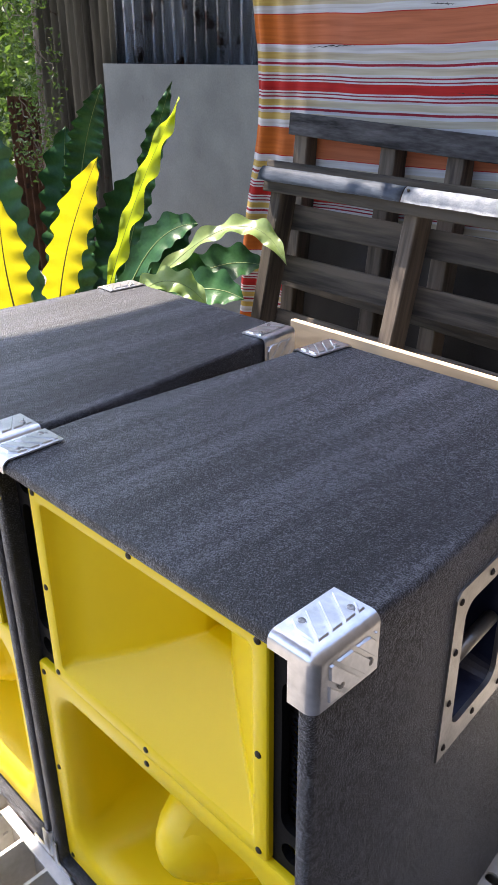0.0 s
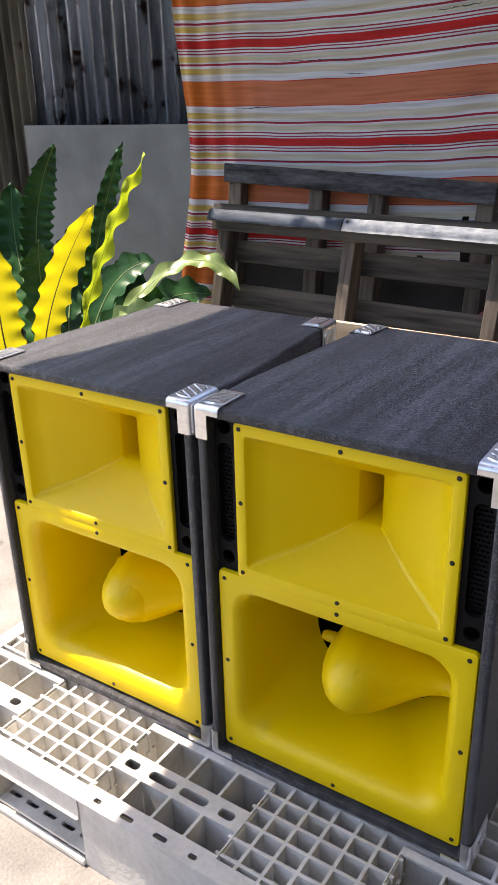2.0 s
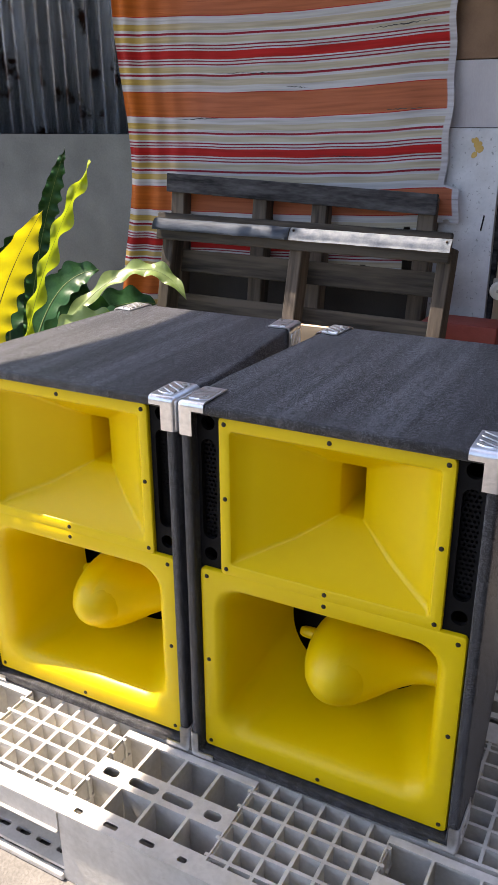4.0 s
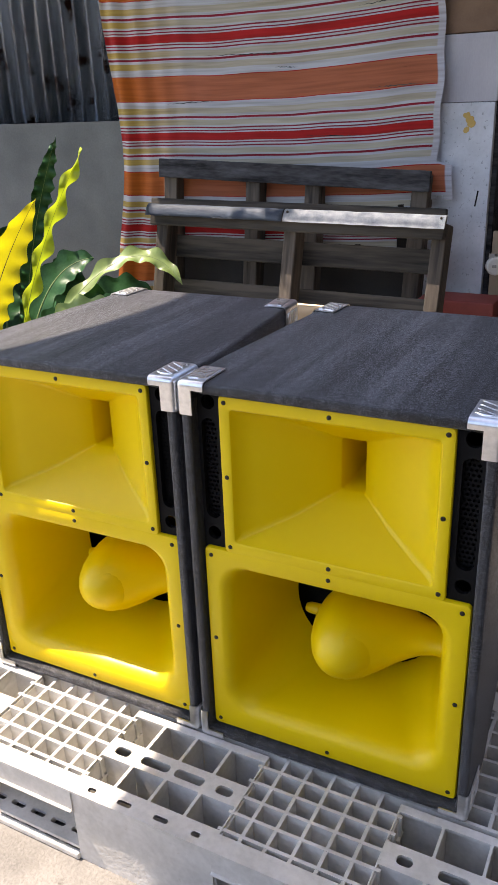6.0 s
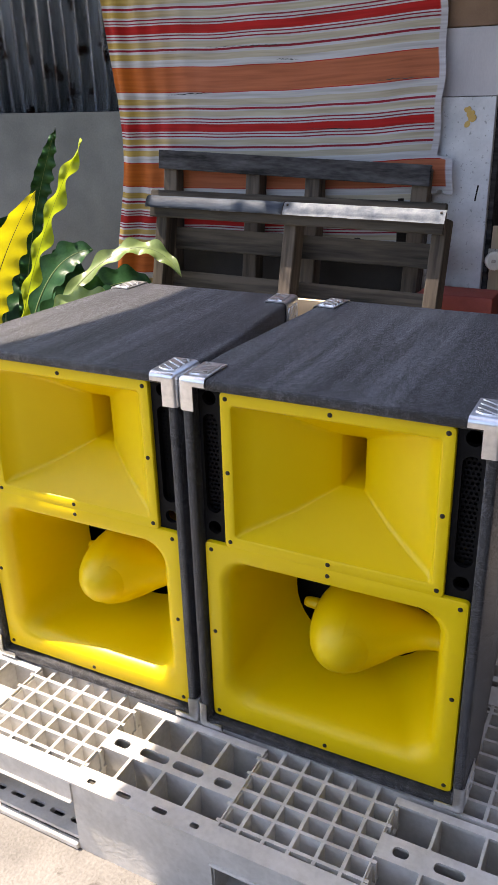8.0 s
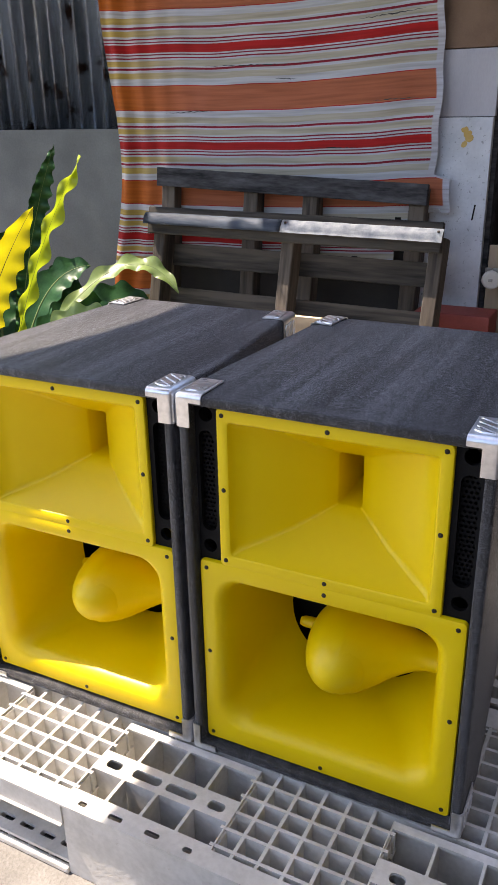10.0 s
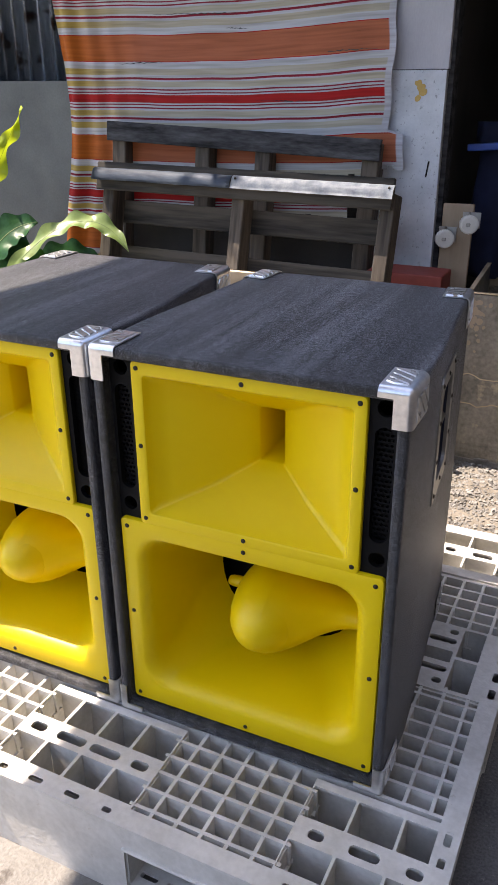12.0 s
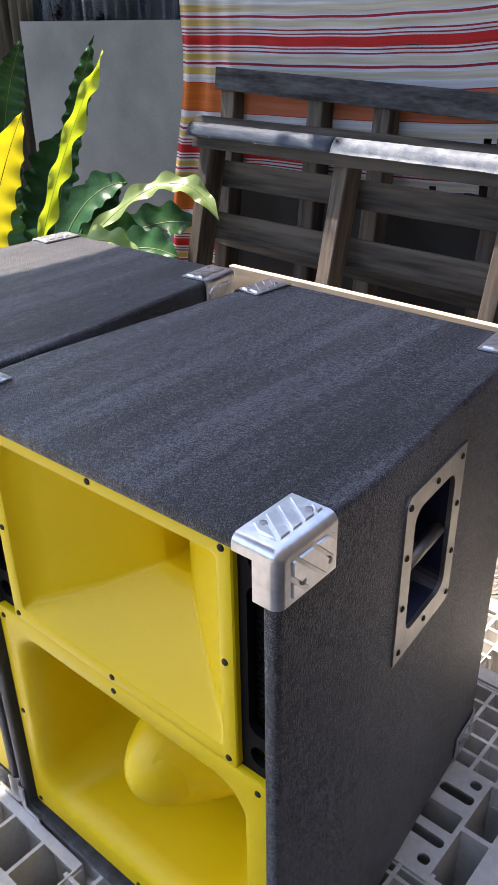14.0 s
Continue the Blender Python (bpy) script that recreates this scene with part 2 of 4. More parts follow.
def striped_cloth():
    """Woven plastic tarpaulin, printed with a stripe pattern that repeats down its length."""
    m = bpy.data.materials.new("striped_tarpaulin")
    m.use_nodes = True
    n, l = m.node_tree.nodes, m.node_tree.links
    b = n["Principled BSDF"]
    uv = n.new("ShaderNodeUVMap")
    uv.uv_map = "cloth"
    sep = n.new("ShaderNodeSeparateXYZ")
    l.new(uv.outputs[0], sep.inputs[0])
    warp = n.new("ShaderNodeTexNoise")
    warp.inputs["Scale"].default_value = 60
    pp = n.new("ShaderNodeMath")
    pp.operation = "PINGPONG"
    pp.inputs[1].default_value = 1.0
    l.new(sep.outputs[1], pp.inputs[0])
    marks = (0, .25, .265, .40, .52, .575, .62, .65, .76, .80, .825, .865, .89, .915)
    order = "orange red white yellow white wine white yellow white wine white wine white red".split()

    def printed(colours):
        r = n.new("ShaderNodeValToRGB")
        r.color_ramp.interpolation = "CONSTANT"
        e = r.color_ramp.elements
        for k, (p, c) in enumerate(zip(marks, order)):
            q = e[k] if k < 2 else e.new(p)
            q.position, q.color = p, (*colours[c], 1)
        l.new(pp.outputs[0], r.inputs[0])
        return r.outputs[0]

    fresh = printed(dict(white=(0.46, 0.455, 0.46), yellow=(0.42, 0.29, 0.075), red=(0.36, 0.010, 0.008), wine=(0.26, 0.006, 0.024), orange=(0.44, 0.105, 0.010)))
    faded = printed(dict(white=(0.45, 0.47, 0.51), yellow=(0.42, 0.395, 0.32), red=(0.40, 0.014, 0.013), wine=(0.25, 0.012, 0.030), orange=(0.40, 0.125, 0.062)))
    fade = n.new("ShaderNodeMapRange")
    fade.inputs["From Min"].default_value, fade.inputs["From Max"].default_value = 0.05, 0.24
    l.new(sep.outputs[0], fade.inputs["Value"])
    bleach = n.new("ShaderNodeMix")
    bleach.data_type = "RGBA"
    l.new(fade.outputs[0], bleach.inputs["Factor"])
    l.new(fresh, bleach.inputs["A"])
    l.new(faded, bleach.inputs["B"])
    hem = n.new("ShaderNodeMapRange")
    hem.inputs["From Min"].default_value, hem.inputs["From Max"].default_value = 0.834, 0.837
    l.new(sep.outputs[0], hem.inputs["Value"])
    edged = n.new("ShaderNodeMix")
    edged.data_type = "RGBA"
    edged.inputs["B"].default_value = (0.46, 0.47, 0.52, 1)
    l.new(hem.outputs[0], edged.inputs["Factor"])
    l.new(bleach.outputs["Result"], edged.inputs["A"])
    bleach = edged
    mp = n.new("ShaderNodeMapping")
    mp.inputs["Scale"].default_value = (6, 14, 1)
    l.new(uv.outputs[0], mp.inputs[0])
    dirt = n.new("ShaderNodeTexNoise")
    dirt.inputs["Scale"].default_value, dirt.inputs["Detail"].default_value = 1.0, 9
    l.new(mp.outputs[0], dirt.inputs["Vector"])
    dr = n.new("ShaderNodeValToRGB")
    dr.color_ramp.elements[0].position, dr.color_ramp.elements[1].position = 0.3, 0.62
    dr.color_ramp.elements[0].color, dr.color_ramp.elements[1].color = (0.62, 0.595, 0.55, 1), (0.90, 0.90, 0.90, 1)
    l.new(dirt.outputs[0], dr.inputs[0])
    mul = n.new("ShaderNodeMix")
    mul.data_type, mul.blend_type = "RGBA", "MULTIPLY"
    mul.inputs["Factor"].default_value = 1
    l.new(bleach.outputs["Result"], mul.inputs["A"])
    l.new(dr.outputs[0], mul.inputs["B"])
    # thin dark cracks along the weave
    mp2 = n.new("ShaderNodeMapping")
    mp2.inputs["Scale"].default_value = (3, 40, 1)
    l.new(uv.outputs[0], mp2.inputs[0])
    cr = n.new("ShaderNodeTexNoise")
    cr.inputs["Scale"].default_value, cr.inputs["Detail"].default_value = 1.0, 4
    l.new(mp2.outputs[0], cr.inputs["Vector"])
    cc = n.new("ShaderNodeValToRGB")
    cc.color_ramp.elements[0].position, cc.color_ramp.elements[1].position = 0.27, 0.285
    cc.color_ramp.elements[0].color, cc.color_ramp.elements[1].color = (0.35, 0.33, 0.31, 1), (1, 1, 1, 1)
    l.new(cr.outputs[0], cc.inputs[0])
    mul2 = n.new("ShaderNodeMix")
    mul2.data_type, mul2.blend_type = "RGBA", "MULTIPLY"
    mul2.inputs["Factor"].default_value = 1
    l.new(mul.outputs["Result"], mul2.inputs["A"])
    l.new(cc.outputs[0], mul2.inputs["B"])
    l.new(mul2.outputs["Result"], b.inputs["Base Color"])
    b.inputs["Roughness"].default_value = 0.75
    b.inputs["Specular IOR Level"].default_value = 0.2
    weave = n.new("ShaderNodeTexNoise")
    weave.inputs["Scale"].default_value = 300
    bp = n.new("ShaderNodeBump")
    bp.inputs["Strength"].default_value, bp.inputs["Distance"].default_value = 0.2, 0.002
    l.new(weave.outputs[0], bp.inputs["Height"])
    l.new(bp.outputs[0], b.inputs["Normal"])
    return m


TARP = striped_cloth()


# ---- building helpers ----
def part(name, bm, mat, parent=None, label="", smooth=False, at=None):
    me = bpy.data.meshes.new(name)
    bmesh.ops.recalc_face_normals(bm, faces=bm.faces)
    bm.to_mesh(me)
    bm.free()
    for p in me.polygons:
        p.use_smooth = bool(smooth)
    if smooth > 1:
        me.set_sharp_from_angle(angle=radians(smooth))
    me.materials.append(mat)
    ob = new(name, me)
    if parent:
        ob.parent = parent
    if at is not None:
        ob.matrix_basis = at
    if label:
        tagged(ob, label)
    return ob


def thing(name, m, label, category, group="", kind=""):
    ob = new(name)
    ob.empty_display_size = 0.05
    ob.matrix_basis = m
    return tagged(ob, label, category, group, kind)


def block(bm, x0, x1, y0, y1, z0, z1, bevel=0.0, segments=2, m=None):
    """One box, with rounded edges where bevel is given."""
    v = [bm.verts.new((x, y, z)) for x in (x0, x1) for y in (y0, y1) for z in (z0, z1)]
    f = [bm.faces.new([v[i] for i in q]) for q in ((0, 1, 3, 2), (4, 6, 7, 5), (0, 4, 5, 1), (2, 3, 7, 6), (0, 2, 6, 4), (1, 5, 7, 3))]
    if bevel:
        edges = list({e for q in f for e in q.edges})
        r = bmesh.ops.bevel(bm, geom=edges, offset=bevel, segments=segments, profile=0.5, affect="EDGES")
        v = list({w for q in r["faces"] for w in q.verts} | {w for w in v if w.is_valid})
    if m is not None:
        bmesh.ops.transform(bm, matrix=m, verts=v)
    return v


def rounded(hw, z0, z1, r, n=6):
    """A rounded rectangle in x and z, as a list of points."""
    pts = []
    for cx, cz, a in ((hw - r, z1 - r, 0), (-hw + r, z1 - r, 90), (-hw + r, z0 + r, 180), (hw - r, z0 + r, 270)):
        pts += [(cx + r * math.cos(radians(a + 90 * i / n)), cz + r * math.sin(radians(a + 90 * i / n))) for i in range(n + 1)]
    return pts


def loft(bm, loops, closed_ends=False):
    """Skin a row of loops [(y, [(x, z)])] with the same number of points."""
    rows = [[bm.verts.new((x, y, z)) for x, z in pts] for y, pts in loops]
    k = len(rows[0])
    for a, b in zip(rows, rows[1:]):
        for i in range(k):
            bm.faces.new((a[i], a[(i + 1) % k], b[(i + 1) % k], b[i]))
    if closed_ends:
        bm.faces.new(rows[0])
        bm.faces.new(rows[-1])
    return rows


def pierced(bm, outer, holes, y0, y1):
    """A plate in x and z with holes, from y0 to y1."""
    from_geo = tessellate_polygon([[Vector((x, z, 0)) for x, z in loop] for loop in [outer] + holes])
    flat = [p for loop in [outer] + holes for p in loop]
    a = [bm.verts.new((x, y0, z)) for x, z in flat]
    b = [bm.verts.new((x, y1, z)) for x, z in flat]
    for t in from_geo:
        for side in (a, b):
            try:
                bm.faces.new([side[i] for i in t])
            except ValueError:
                pass
    i = 0
    for loop in [outer] + holes:
        k = len(loop)
        for j in range(k):
            bm.faces.new((a[i + j], a[i + (j + 1) % k], b[i + (j + 1) % k], b[i + j]))
        i += k


def circle(cx, cz, r, n=10):
    return [(cx + r * math.cos(2 * math.pi * i / n), cz + r * math.sin(2 * math.pi * i / n)) for i in range(n)]


def revolve(bm, profile, n=24, m=None):
    """Turn a profile [(y, r)] round the y axis."""
    rows = [[bm.verts.new((r * math.cos(2 * math.pi * i / n), y, r * math.sin(2 * math.pi * i / n))) for i in range(n)] for y, r in profile]
    for a, b in zip(rows, rows[1:]):
        for i in range(n):
            bm.faces.new((a[i], a[(i + 1) % n], b[(i + 1) % n], b[i]))
    bm.faces.new(rows[0])
    bm.faces.new(rows[-1])
    if m is not None:
        bmesh.ops.transform(bm, matrix=m, verts=[v for r in rows for v in r])


def disc_mesh(name, r, h, mat):
    """A small screw head with a cross cut, facing -y."""
    bm = bmesh.new()
    revolve(bm, [(-h, r * 0.55), (-h * 0.7, r * 0.9), (0, r), (0.004, r)], 10)
    block(bm, -r * 0.5, r * 0.5, -h * 1.25, -h, -r * 0.1, r * 0.1)
    block(bm, -r * 0.1, r * 0.1, -h * 1.25, -h, -r * 0.5, r * 0.5)
    me = bpy.data.meshes.new(name)
    bm.to_mesh(me)
    bm.free()
    me.materials.append(mat)
    return me


def put(name, me, parent, m):
    ob = new(name, me)
    ob.parent = parent
    ob.matrix_basis = m
    return ob


# ---- ground ----
GZ = -0.025
bm = bmesh.new()
bmesh.ops.create_grid(bm, x_segments=8, y_segments=8, size=60)
ground = part("ground", bm, GROUND, at=pose(0, 0, GZ))
tagged(ground, "dusty sunlit concrete and packed dirt yard ground", "ground", kind="structure")

bm = bmesh.new()
n = 40
left = [bm.verts.new((0.34 + 0.05 * noise.noise((k * 0.4, 0, 3)), -5 + 6.15 * k / n, 0)) for k in range(n + 1)]
right = [bm.verts.new((5.0, -5 + 6.15 * k / n, 0)) for k in range(n + 1)]
for k in range(n):
    bm.faces.new((left[k], right[k], right[k + 1], left[k + 1]))
tagged(part("road", bm, ASPHALT, at=pose(0, 0, GZ + 0.004)), "dark gritty asphalt strip beside the pallet", "road", kind="structure")

# ---- loudspeaker cabinets ----
CAB_H, CAB_D, HALF, REAR, FLAT = 0.841, 0.658, 0.2970, 0.257, 0.155
SCREW_YELLOW = disc_mesh("screw", 0.0048, 0.0022, SCREW)
SCREW_STEEL = disc_mesh("steel_screw", 0.0045, 0.0018, PLATE)


LIP = -0.022
HANDLE_Y, HANDLE_Z = 0.320, 0.645
SPLAY = math.degrees(math.atan2(HALF - REAR, CAB_D - FLAT))
HANDLE_AT = Matrix.Translation((HALF - (HANDLE_Y - FLAT) * (HALF - REAR) / (CAB_D - FLAT), HANDLE_Y, HANDLE_Z)) @ pose(0, 0, 0, 0, 0, 90 + SPLAY)


def cabinet_outline():
    return [(HALF, LIP), (HALF, FLAT), (REAR, CAB_D), (-REAR, CAB_D), (-HALF, FLAT), (-HALF, LIP)]


def cabinet_body():
    """A tapered box with a recessed open front, rounded edges and a hole for the handle in one flank."""
    bm = bmesh.new()
    lo = [bm.verts.new((x, y, 0)) for x, y in cabinet_outline()]
    hi = [bm.verts.new((x, y, CAB_H)) for x, y in cabinet_outline()]
    bm.faces.new(lo), bm.faces.new(hi)
    front = None
    for i in range(6):
        f = bm.faces.new((lo[i], lo[(i + 1) % 6], hi[(i + 1) % 6], hi[i]))
        front = f if i == 5 else front
    bmesh.ops.recalc_face_normals(bm, faces=bm.faces)
    bm.normal_update()
    bmesh.ops.inset_region(bm, faces=[front], thickness=0.021, use_even_offset=True)
    bmesh.ops.inset_region(bm, faces=[front], thickness=0.0006, use_even_offset=True)
    bmesh.ops.translate(bm, vec=(0, 0.05, 0), verts=front.verts)
    bmesh.ops.delete(bm, geom=[front], context="FACES_ONLY")
    bmesh.ops.recalc_face_normals(bm, faces=bm.faces)
    sharp = [e for e in bm.edges if len(e.link_faces) == 2 and e.calc_face_angle() > 0.5]
    bmesh.ops.bevel(bm, geom=sharp, offset=0.008, segments=4, profile=0.5, affect="EDGES")
    flank = max((f for f in bm.faces if f.normal.x > 0.9 and f.calc_center_median().y > 0.3), key=lambda f: f.calc_area())
    outer = [v for v in flank.verts]
    inv = HANDLE_AT.inverted()
    ring = rounded(0.063, -0.096, 0.101, 0.022, 5)
    hole = [bm.verts.new(HANDLE_AT @ Vector((x, 0, z))) for x, z in ring]
    flat = [[Vector(((inv @ v.co).x, (inv @ v.co).z, 0)) for v in outer], [Vector((x, z, 0)) for x, z in ring]]
    every = outer + hole
    bmesh.ops.delete(bm, geom=[flank], context="FACES_ONLY")
    for t in tessellate_polygon(flat):
        bm.faces.new([every[i] for i in t])
    return bm


def corner_bracket(leg=0.028, lip=0.014):
    """A pressed steel corner for the front top right: origin at the corner, body towards -x, +y, -z."""
    bm = bmesh.new()
    t = 0.0045
    block(bm, -0.054, t, -t, 0.092, -0.064, t)
    bm.normal_update()
    bmesh.ops.recalc_face_normals(bm, faces=bm.faces)
    bmesh.ops.delete(bm, geom=[f for f in bm.faces if f.normal.x < -.9 or f.normal.y > .9 or f.normal.z < -.9], context="FACES")
    ridge = [e for e in bm.edges if len(e.link_faces) == 2]
    bmesh.ops.bevel(bm, geom=ridge, offset=0.011, segments=5, profile=0.5, affect="EDGES")
    bm.normal_update()
    for co, no in (((-leg, 0, 0), (1, 0, 0)), ((0, 0, -lip), (0, 0, 1))):
        face = [f for f in bm.faces if f.normal.y < -0.9]
        geom = list({v for f in face for v in f.verts}) + list({e for f in face for e in f.edges}) + face
        bmesh.ops.bisect_plane(bm, geom=geom, plane_co=co, plane_no=no)
    bmesh.ops.delete(bm, geom=[f for f in bm.faces if f.normal.y < -0.9 and f.calc_center_median().x < -leg and f.calc_center_median().z < -lip], context="FACES")
    bmesh.ops.solidify(bm, geom=bm.faces[:], thickness=0.0025)
    return bm


def band(angle, offset, width, x0, x1, y0, y1):
    """A slanting strip clipped to a rectangle, as a polygon."""
    c, d = math.cos(radians(angle)), math.sin(radians(angle))
    poly = [(x0, y0), (x1, y0), (x1, y1), (x0, y1)]
    for sign, limit in ((1, offset + width / 2), (-1, -(offset - width / 2))):
        kept = []
        for (ax, ay), (bx, by) in zip(poly, poly[1:] + poly[:1]):
            p, q = sign * (-ax * d + ay * c) - limit, sign * (-bx * d + by * c) - limit
            if p <= 0:
                kept.append((ax, ay))
            if p * q < 0:
                kept.append((ax + (bx - ax) * p / (p - q), ay + (by - ay) * p / (p - q)))
        poly = kept
    return poly


def raised(poly, place, height, inset=0.0012):
    """A low bar with sloping sides on a polygon; place turns (u, v, h) into a point."""
    bm = bmesh.new()
    cx, cy = sum(p[0] for p in poly) / len(poly), sum(p[1] for p in poly) / len(poly)
    lo = [bm.verts.new(place(u, v, -0.0008)) for u, v in poly]
    hi = []
    for u, v in poly:
        r = math.hypot(u - cx, v - cy)
        k = max(0.3, 1 - 1.6 * inset / r)
        hi.append(bm.verts.new(place(cx + (u - cx) * k, cy + (v - cy) * k, height)))
    bm.faces.new(hi)
    for a in range(len(poly)):
        b = (a + 1) % len(poly)
        bm.faces.new((lo[a], lo[b], hi[b], hi[a]))
    return bm


def bracket_ribs(parent):
    """Pressed diagonal bars on the top and on the flank of a corner bracket."""
    for k in range(5):
        poly = band(-33, -0.001 + 0.0165 * k, 0.0125, -0.049, -0.010, 0.014, 0.086)
        if len(poly) > 2:
            part("rib", raised(poly, lambda u, v, h: (u, v, 0.0045 + h), 0.0024), STEEL, parent)
    for k in range(5):
        poly = band(-45, -0.022 + 0.0195 * k, 0.0150, 0.016, 0.086, -0.058, -0.013)
        if len(poly) > 2:
            part("rib", raised(poly, lambda u, v, h: (0.0045 + h, u, v), 0.0024), STEEL, parent)


def upper_horn():
    bm = bmesh.new()
    z0, z1 = 0.480, 0.817
    zt = z1 + 0.008
    n = 5
    loops = [(0.004, rounded(0.2235, z0, z1, 0.010, n)), (-0.003, rounded(0.2235, z0, z1, 0.010, n)), (-0.0055, rounded(0.222, z0 + 0.0015, z1 - 0.0015, 0.009, n)), (-0.0065, rounded(0.2185, z0 + 0.005, z1 - 0.005, 0.008, n)),
             (-0.0065, rounded(0.204, z0 + 0.022, z1 - 0.022, 0.008, n)), (-0.0045, rounded(0.2005, z0 + 0.0255, z1 - 0.0255, 0.008, n)), (0.003, rounded(0.1965, z0 + 0.0295, z1 - 0.0295, 0.007, n)), (0.012, rounded(0.1925, z0 + 0.034, z1 - 0.033, 0.014, n)),
             (0.03, rounded(0.164, z0 + 0.046, zt - 0.043, 0.012, n)), (0.07, rounded(0.105, z0 + 0.072, zt - 0.070, 0.010, n)), (0.105, rounded(0.056, z0 + 0.101, zt - 0.098, 0.007, n)), (0.128, rounded(0.027, z0 + 0.117, zt - 0.114, 0.005, n)), (0.133, rounded(0.0245, z0 + 0.119, zt - 0.116, 0.004, n)), (0.28, rounded(0.022, z0 + 0.119, zt - 0.116, 0.004, n))]
    rows = loft(bm, loops)
    bm.faces.new(rows[-1])
    return bm


def lower_horn():
    bm = bmesh.new()
    z0, z1 = 0.028, 0.484
    n = 9
    cz = 0.265
    loops = [(0.004, rounded(0.2715, z0, z1, 0.010, n)), (-0.003, rounded(0.2715, z0, z1, 0.010, n)), (-0.006, rounded(0.270, z0 + 0.0015, z1 - 0.0015, 0.009, n)), (-0.007, rounded(0.2665, z0 + 0.005, z1 - 0.005, 0.008, n)),
             (-0.007, rounded(0.243, z0 + 0.040, z1 - 0.030, 0.058, n)), (-0.005, rounded(0.236, z0 + 0.047, z1 - 0.035, 0.058, n)), (0.002, rounded(0.228, z0 + 0.056, z1 - 0.039, 0.058, n)), (0.016, rounded(0.221, z0 + 0.063, z1 - 0.043, 0.058, n)), (0.035, rounded(0.216, z0 + 0.067, z1 - 0.046, 0.060, n)),
             (0.10, rounded(0.204, z0 + 0.074, z1 - 0.052, 0.080, n)), (0.17, rounded(0.190, cz - 0.152, cz + 0.158, 0.115, n)), (0.235, rounded(0.168, cz - 0.146, cz + 0.150, 0.142, n))]
    loft(bm, loops)
    return bm


def phase_plug():
    """Round-nosed plug on the horn's axis, carried by a strut to either side."""
    bm = bmesh.new()
    prof = [(0.004, 0.004), (0.006, 0.016), (0.013, 0.031), (0.026, 0.046), (0.046, 0.061), (0.075, 0.074), (0.105, 0.082), (0.135, 0.087), (0.165, 0.088), (0.195, 0.084), (0.222, 0.074), (0.246, 0.058), (0.264, 0.040)]
    revolve(bm, prof, 40, pose(0.004, 0, 0.262))
    for s in (1, -1):
        rows = []
        wide = ((0.020, 0.135, 0.125, 0.088), (0.045, 0.140, 0.112, 0.084), (0.066, 0.148, 0.097, 0.076), (0.086, 0.156, 0.084, 0.066), (0.106, 0.164, 0.072, 0.054), (0.128, 0.170, 0.060, 0.043), (0.150, 0.175, 0.051, 0.034), (0.175, 0.178, 0.046, 0.028), (0.205, 0.178, 0.044, 0.026))
        lug = ((0.030, 0.178, 0.014, 0.013), (0.100, 0.178, 0.014, 0.013), (0.115, 0.178, 0.013, 0.012), (0.122, 0.178, 0.010, 0.009), (0.124, 0.178, 0.004, 0.003))
        for x, yc, ry, rz in (wide if s > 0 else lug):
            rows.append([bm.verts.new((s * x, yc + ry * math.cos(2 * math.pi * i / 28), 0.262 + rz * math.sin(2 * math.pi * i / 28))) for i in range(28)])
        for g, h in zip(rows, rows[1:]):
            for i in range(28):
                bm.faces.new((g[i], g[(i + 1) % 28], h[(i + 1) % 28], h[i]))
    return bm


def baffle():
    """Black front board with openings for both horns, the side slots and the round ports."""
    bm = bmesh.new()
    holes = [rounded(0.205, 0.502, 0.806, 0.01, 3), rounded(0.252, 0.056, 0.462, 0.05, 5)]
    for s in (1, -1):
        holes.append([(s * 0.251 + x, z) for x, z in rounded(0.0165, 0.548, 0.764, 0.016, 5)])
        holes += [circle(s * 0.251, 0.514, 0.015, 14), circle(s * 0.251, 0.797, 0.015, 14)]
    pierced(bm, [(-0.2745, 0.023), (0.2745, 0.023), (0.2745, 0.825), (-0.2745, 0.825)], [h[::-1] for h in holes], 0.0045, 0.016)
    return bm


def slot_grille():
    bm = bmesh.new()
    holes = []
    for j in range(24):
        for i in range(4 + j % 2):
            holes.append(circle(-0.017 + 0.0085 * i + (0 if j % 2 else 0.00425), 0.547 + 0.0094 * j, 0.0031, 6)[::-1])
    pierced(bm, [(-0.022, 0.535), (0.022, 0.535), (0.022, 0.775), (-0.022, 0.775)], holes, 0.022, 0.0235)
    return bm


